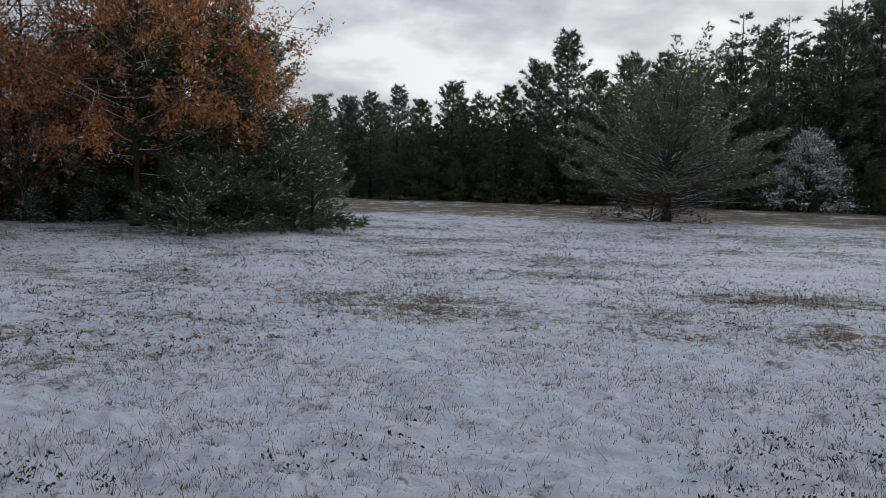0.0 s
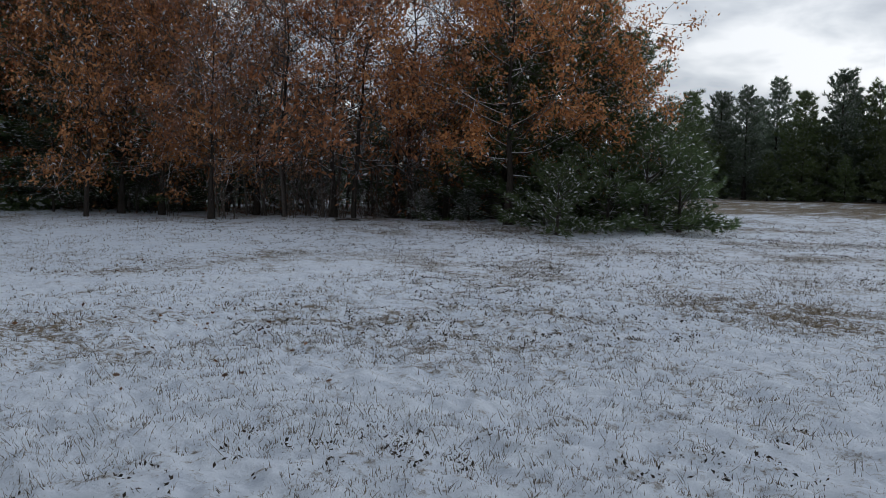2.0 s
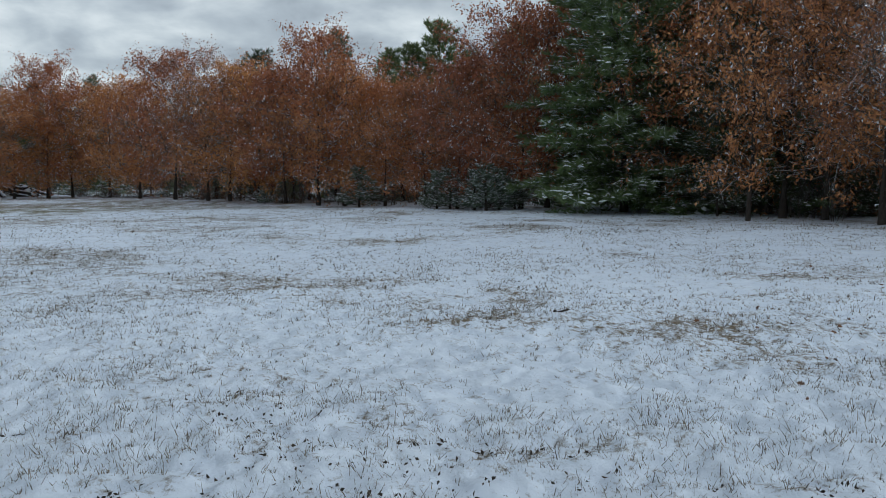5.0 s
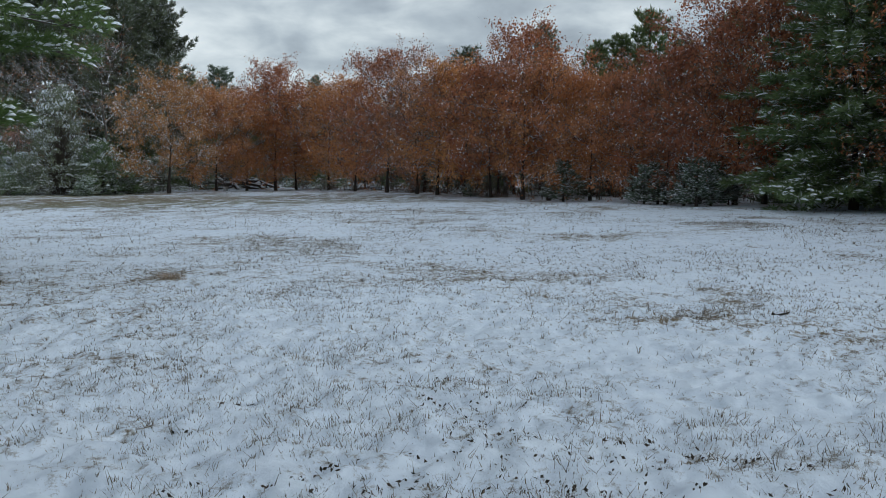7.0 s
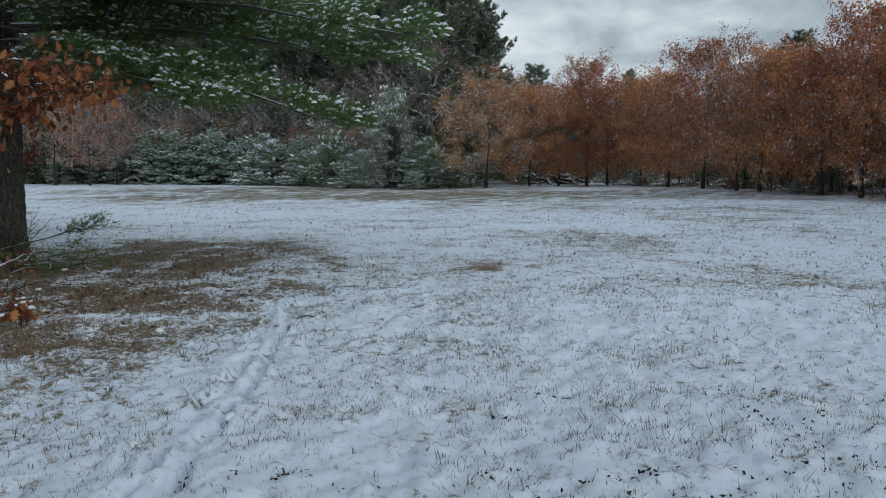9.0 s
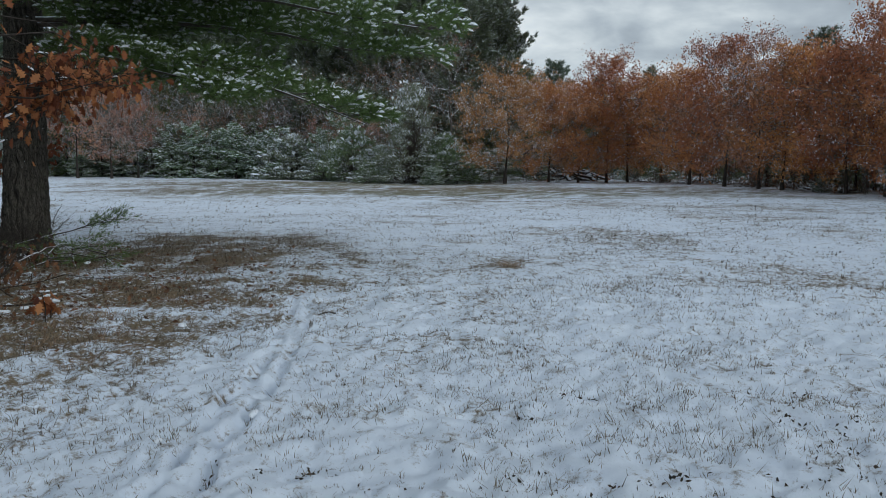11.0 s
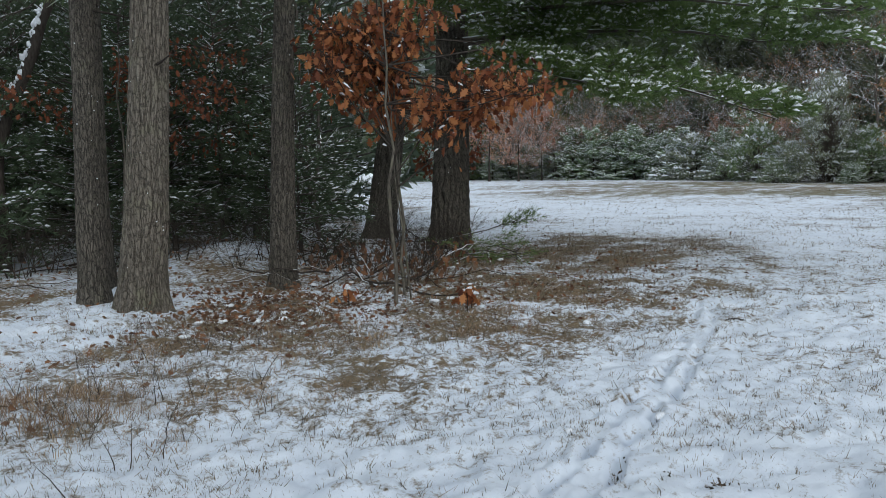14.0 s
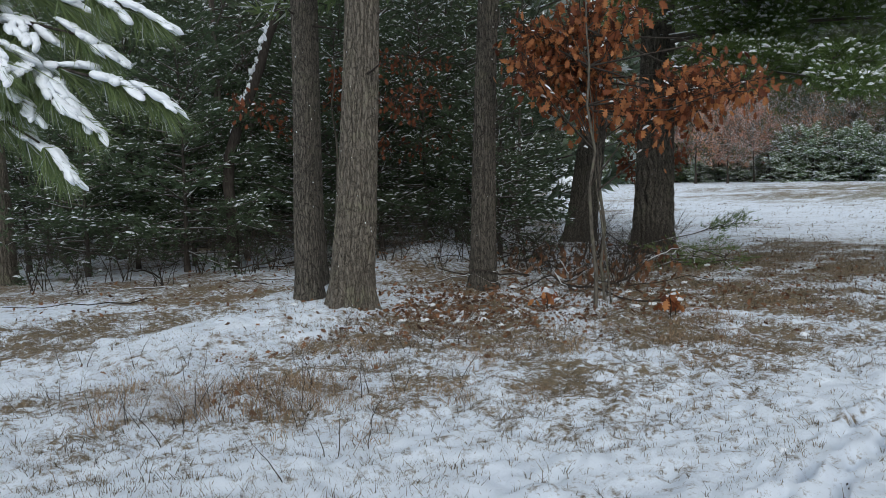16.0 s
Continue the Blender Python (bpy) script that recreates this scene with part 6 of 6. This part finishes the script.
DRYGRASS = leaf_material("long_dead_grass", [(0.16, 0.10, 0.062), (0.33, 0.23, 0.145), (0.50, 0.38, 0.26), (0.22, 0.135, 0.085)], 0.4, tint=0.1)


def put(proto, x, y, scale=1.0, turn=0.0, used=set()):
    m = pose(x, y, float(near_height(np.array([x]), np.array([y]))[0]), 0, 0, turn)
    if proto.name in used:
        ob = copy_thing(proto, m)
    else:
        used.add(proto.name)
        proto.matrix_basis = m
        ob = proto
    ob.scale = (scale, scale, scale)
    return ob


tuft_a = make_tuft("rounded tuft of long tan dead grass in snow", 51, 0.62, 0.14, 520)
tuft_b = make_tuft("loose tuft of pale dead grass in snow", 52, 0.3, 0.09, 120)
for x, y, s, a in ((-2.06, -5.5, 1.15, 0), (-1.75, -5.75, 0.8, 60), (-2.35, -5.3, 0.7, 100), (-1.3, -6.2, 0.7, 30)):
    put(tuft_a, x, y, s, a)
rt = random.Random(61)
for x, y in ((-2.9, -4.9), (-2.6, -5.0), (-3.2, -4.8), (-4.0, -5.5), (-3.7, -5.3), (-4.4, -5.9), (-2.9, -6.7), (-3.3, -6.4), (-2.4, -7.0), (-4.9, -6.4), (-5.3, -6.2), (-5.8, -6.0), (-6.4, -5.6), (-6.9, -5.3), (-7.3, -6.1), (-5.9, -5.2), (-6.2, -4.7), (-3.5, -4.2), (-3.2, -5.9), (-2.2, -4.5), (-1.9, -4.9), (-5.0, -5.2), (-1.0, -5.6), (-1.5, -7.2), (-7.9, -5.4), (-8.6, -5.9), (-12.35, -2.5), (-12.0, -2.3), (-5.4, -4.5)):
    put(tuft_b, x + rt.gauss(0, 0.1), y + rt.gauss(0, 0.1), rt.uniform(0.7, 1.3), rt.uniform(0, 360))
weed = make_bare("bare dark weed stalk standing in snow", 53, 0.24, 4, 0.16, 0.0028, DARK_BARK, "weed", 9, "weed", 0.3)
for x, y in ((-1.4, -4.9), (-1.6, -5.1), (-1.1, -5.5), (-2.0, -4.3), (-2.5, -4.4), (-3.0, -4.3), (-2.8, -5.5), (-3.4, -5.2), (-3.3, -6.9), (-2.7, -6.1), (-3.9, -6.4), (-4.6, -5.4), (-3.75, -7.6), (-1.9, -6.7), (-1.2, -7.5), (-0.9, -6.6), (-6.1, -6.5), (-5.5, -5.6), (-2.2, -5.2), (-1.9, -5.3), (-2.4, -5.6), (-1.7, -5.6), (-2.1, -5.9), (-1.5, -5.4), (-2.6, -5.2), (-2.9, -5.8), (-3.2, -5.5), (-3.6, -5.9), (-1.2, -5.9), (-2.0, -4.9), (-3.0, -6.3), (-4.2, -6.1)):
    put(weed, x + rt.gauss(0, 0.08), y + rt.gauss(0, 0.08), rt.uniform(0.6, 1.3), rt.uniform(0, 360))


def make_seedling_oak(x, y, seed, n, h):
    rng = np.random.default_rng(seed)
    ob = thing("oak_seedling", "knee-high oak seedling with drooping brown leaves and snow", "seedling", at=pose(x, y, float(near_height(np.array([x]), np.array([y]))[0])))
    st, lf, cp = Buf(), Buf(), Buf()
    tube(st, [(0, 0, -0.03), (0.01, 0.02, h * 0.5), (0.03, 0.0, h)], [0.008, 0.006, 0.003], 5)
    for _ in range(n):
        q = np.array([rng.normal(0, 0.06), rng.normal(0, 0.06), h * rng.uniform(0.45, 1.05)])
        lobed_leaf(lf, rng, q, rng.uniform(0.09, 0.15), unit(np.array([rng.normal(0, 0.6), rng.normal(0, 0.6), -0.7])))
    for _ in range(6):
        blob(cp, rng, (rng.normal(0.01, 0.05), rng.normal(0, 0.05), h * rng.uniform(0.75, 1.05)), np.array([0.028, 0.02, 0.012]) * rng.uniform(0.5, 1.2), 7, 5, 0.2)
    part("stem", st, DARK_BARK, ob)
    part("foliage", lf, BIGLEAF, ob, kind="stuff")
    part("snow", cp, SNOW, ob, kind="stuff")


make_seedling_oak(-6.77, -5.96, 71, 16, 0.30)
make_seedling_oak(-6.95, -6.05, 72, 12, 0.22)
make_seedling_oak(-6.15, -7.2, 74, 12, 0.26)
rc = random.Random(81)
rg = np.random.default_rng(82)
for x, y, s in ((-4.5, -2.48, 0.052), (-6.95, -4.55, 0.05), (-3.9, -2.75, 0.03), (-5.0, -2.9, 0.035)):
    one = Buf()
    blob(one, rg, (0, 0, 0), (s, s * 0.8, s * 0.5), 10, 7, 0.16)
    ob = new("snow_clod", mesh_of("snow_clod", one, SNOW, True))
    ob.matrix_basis = pose(x, y, float(near_height(np.array([x]), np.array([y]))[0]) + s * 0.08, 0, 0, rc.uniform(0, 360))
    tagged(ob, "kicked-up clod of snow beside footprints", "snow clod")


# ---- pine with a snow-laden bough close by ----
def make_laden_pine():
    rng = np.random.default_rng(91)
    x, y = 1.6, -4.4
    ob = thing("pine_tree", "pine whose low bough is thick with fresh snow", "tree", at=pose(x, y, float(near_height(np.array([x]), np.array([y]))[0]) - 0.05))
    trunk, wood, green, white = Buf(), Buf(), Buf(), Buf()
    k = np.linspace(0, 1, 10)
    tube(trunk, np.column_stack([0.02 * np.sin(3 * k), 0 * k, 7.5 * k]), 0.14 * (1 - 0.85 * k), 10)
    part("trunk", trunk, PINE_BARK, ob, smooth=True)

    def spray(a, e, r):
        a, e = np.array(a) - (x, y, 0), np.array(e) - (x, y, 0)
        kk = np.linspace(0, 1, 6)[:, None]
        p = a + (e - a) * kk + np.array([0, 0, -0.06]) * (kk**2 - kk) * 4 + rng.normal(0, 0.012, (6, 3)) * kk
        tube(wood, p, r * (1 - 0.75 * kk[:, 0]), 6, False)
        return p

    def pad(c, d, L, W, H):
        """A flattened, lumpy pad of snow along d."""
        one = Buf()
        blob(one, rng, (0, 0, 0), (L, W, H), 9, 7, 0.13)
        d = unit(d)
        sd = unit(np.cross([0, 0, 1.0], d))
        white.add(c + one.v[0] @ np.array([d, sd, np.cross(d, sd)]), one.f[0])

    def brush(c, d, ln):
        """A shoot's tip: a bunch of long needles drooping under a pad of snow."""
        d = unit(d)
        at = c + d * np.linspace(0, 0.07, 5)[:, None]
        tufts(green, rng, at, np.repeat(unit(d + np.array([0, 0, -0.45]))[None], 5, 0), 60, ln * 1.15, 0.0036, 0.36, 0.4)
        sd = unit(np.cross(d, [0, 0, 1.0]))
        for q in range(13):
            s = rng.uniform(0, 0.14)
            off = sd * rng.normal(0, 0.014)
            pad(c + d * s + off + np.array([0, 0, 0.012 - 1.6 * s * s]), d + sd * rng.normal(0, 0.5) + np.array([0, 0, -2.5 * s]), rng.uniform(0.02, 0.045), rng.uniform(0.008, 0.018), rng.uniform(0.006, 0.012))

    def laden(p, t0, n, ln):
        heading = unit(p[-1] - p[0])
        side = unit(np.cross(heading, [0, 0, 1.0]))
        kk = np.linspace(0, 1, len(p))
        for t in np.linspace(t0, 1.0, n):
            c = np.array([np.interp(t, kk, p[:, i]) for i in range(3)])
            w = heading + side * rng.normal(0, 1.0) + np.array([0, 0, rng.normal(-0.15, 0.25)])
            brush(c + rng.normal(0, 0.012, 3), w if t < 0.99 else heading + np.array([0, 0, -0.3]), ln)

    P = lambda az, d, z: np.array([-math.sin(radians(az + 1.3)) * d - 0.044, math.cos(radians(az + 1.3)) * d - 0.2, z + 0.16])
    main = spray((x, y, 2.2), P(176.0, 2.75, 1.9), 0.03)
    for az, z, d, t in ((164.9, 1.90, 2.45, 0.6), (164.2, 1.66, 2.35, 0.7), (167.4, 1.80, 2.5, 0.75), (168.0, 1.63, 2.4, 0.8), (170.6, 1.54, 2.45, 0.85), (171.6, 1.88, 2.6, 0.75), (172.6, 1.68, 2.5, 0.85), (174.5, 1.62, 2.55, 0.95), (176.6, 1.80, 2.65, 0.9), (177.5, 1.6, 2.5, 0.95)):
        i = min(4, int(t * 5))
        p = spray(main[i] + (x, y, 0), P(az, d, z), 0.012)
        laden(p, 0.3, 11, 0.1)
        h = unit(p[-1] - p[0])
        for sg in (-1, 1):
            b = p[3]
            e = b + unit(h + sg * 0.5 * unit(np.cross(h, [0, 0, 1.0])) + np.array([0, 0, -0.12])) * rng.uniform(0.14, 0.26)
            q = spray(b + (x, y, 0), e + (x, y, 0), 0.006)
            laden(q, 0.3, 3, 0.1)
    part("branchwork", wood, DARK_BARK, ob, kind="stuff")
    part("foliage", green, NEEDLES, ob, kind="stuff")
    part("snow", white, SNOW, ob, "thick fresh snow on the bough", True, "stuff")
    w2, g2, s2 = Buf(), Buf(), Buf()
    z, az = 3.4, 0.0
    while z < 7.4:
        s = (z - 3.4) / 4
        for _ in range(5):
            az += 1.3
            pine_branch(rng, w2, g2, s2, np.array([0, 0, z]), np.array([math.cos(az), math.sin(az), 0.1 + 0.6 * s]), 1.7 * (1 - s) + 0.3, 0.02, 0.2, 0.5, 0.2, 0.02, 8, 0.4, 0.1)
        z += 0.5
    part("branchwork", w2, LIMB_BARK, ob, kind="stuff")
    part("crown", g2, NEEDLES, ob, kind="stuff")
    part("snow", s2, SNOW, ob, kind="stuff")


make_laden_pine()
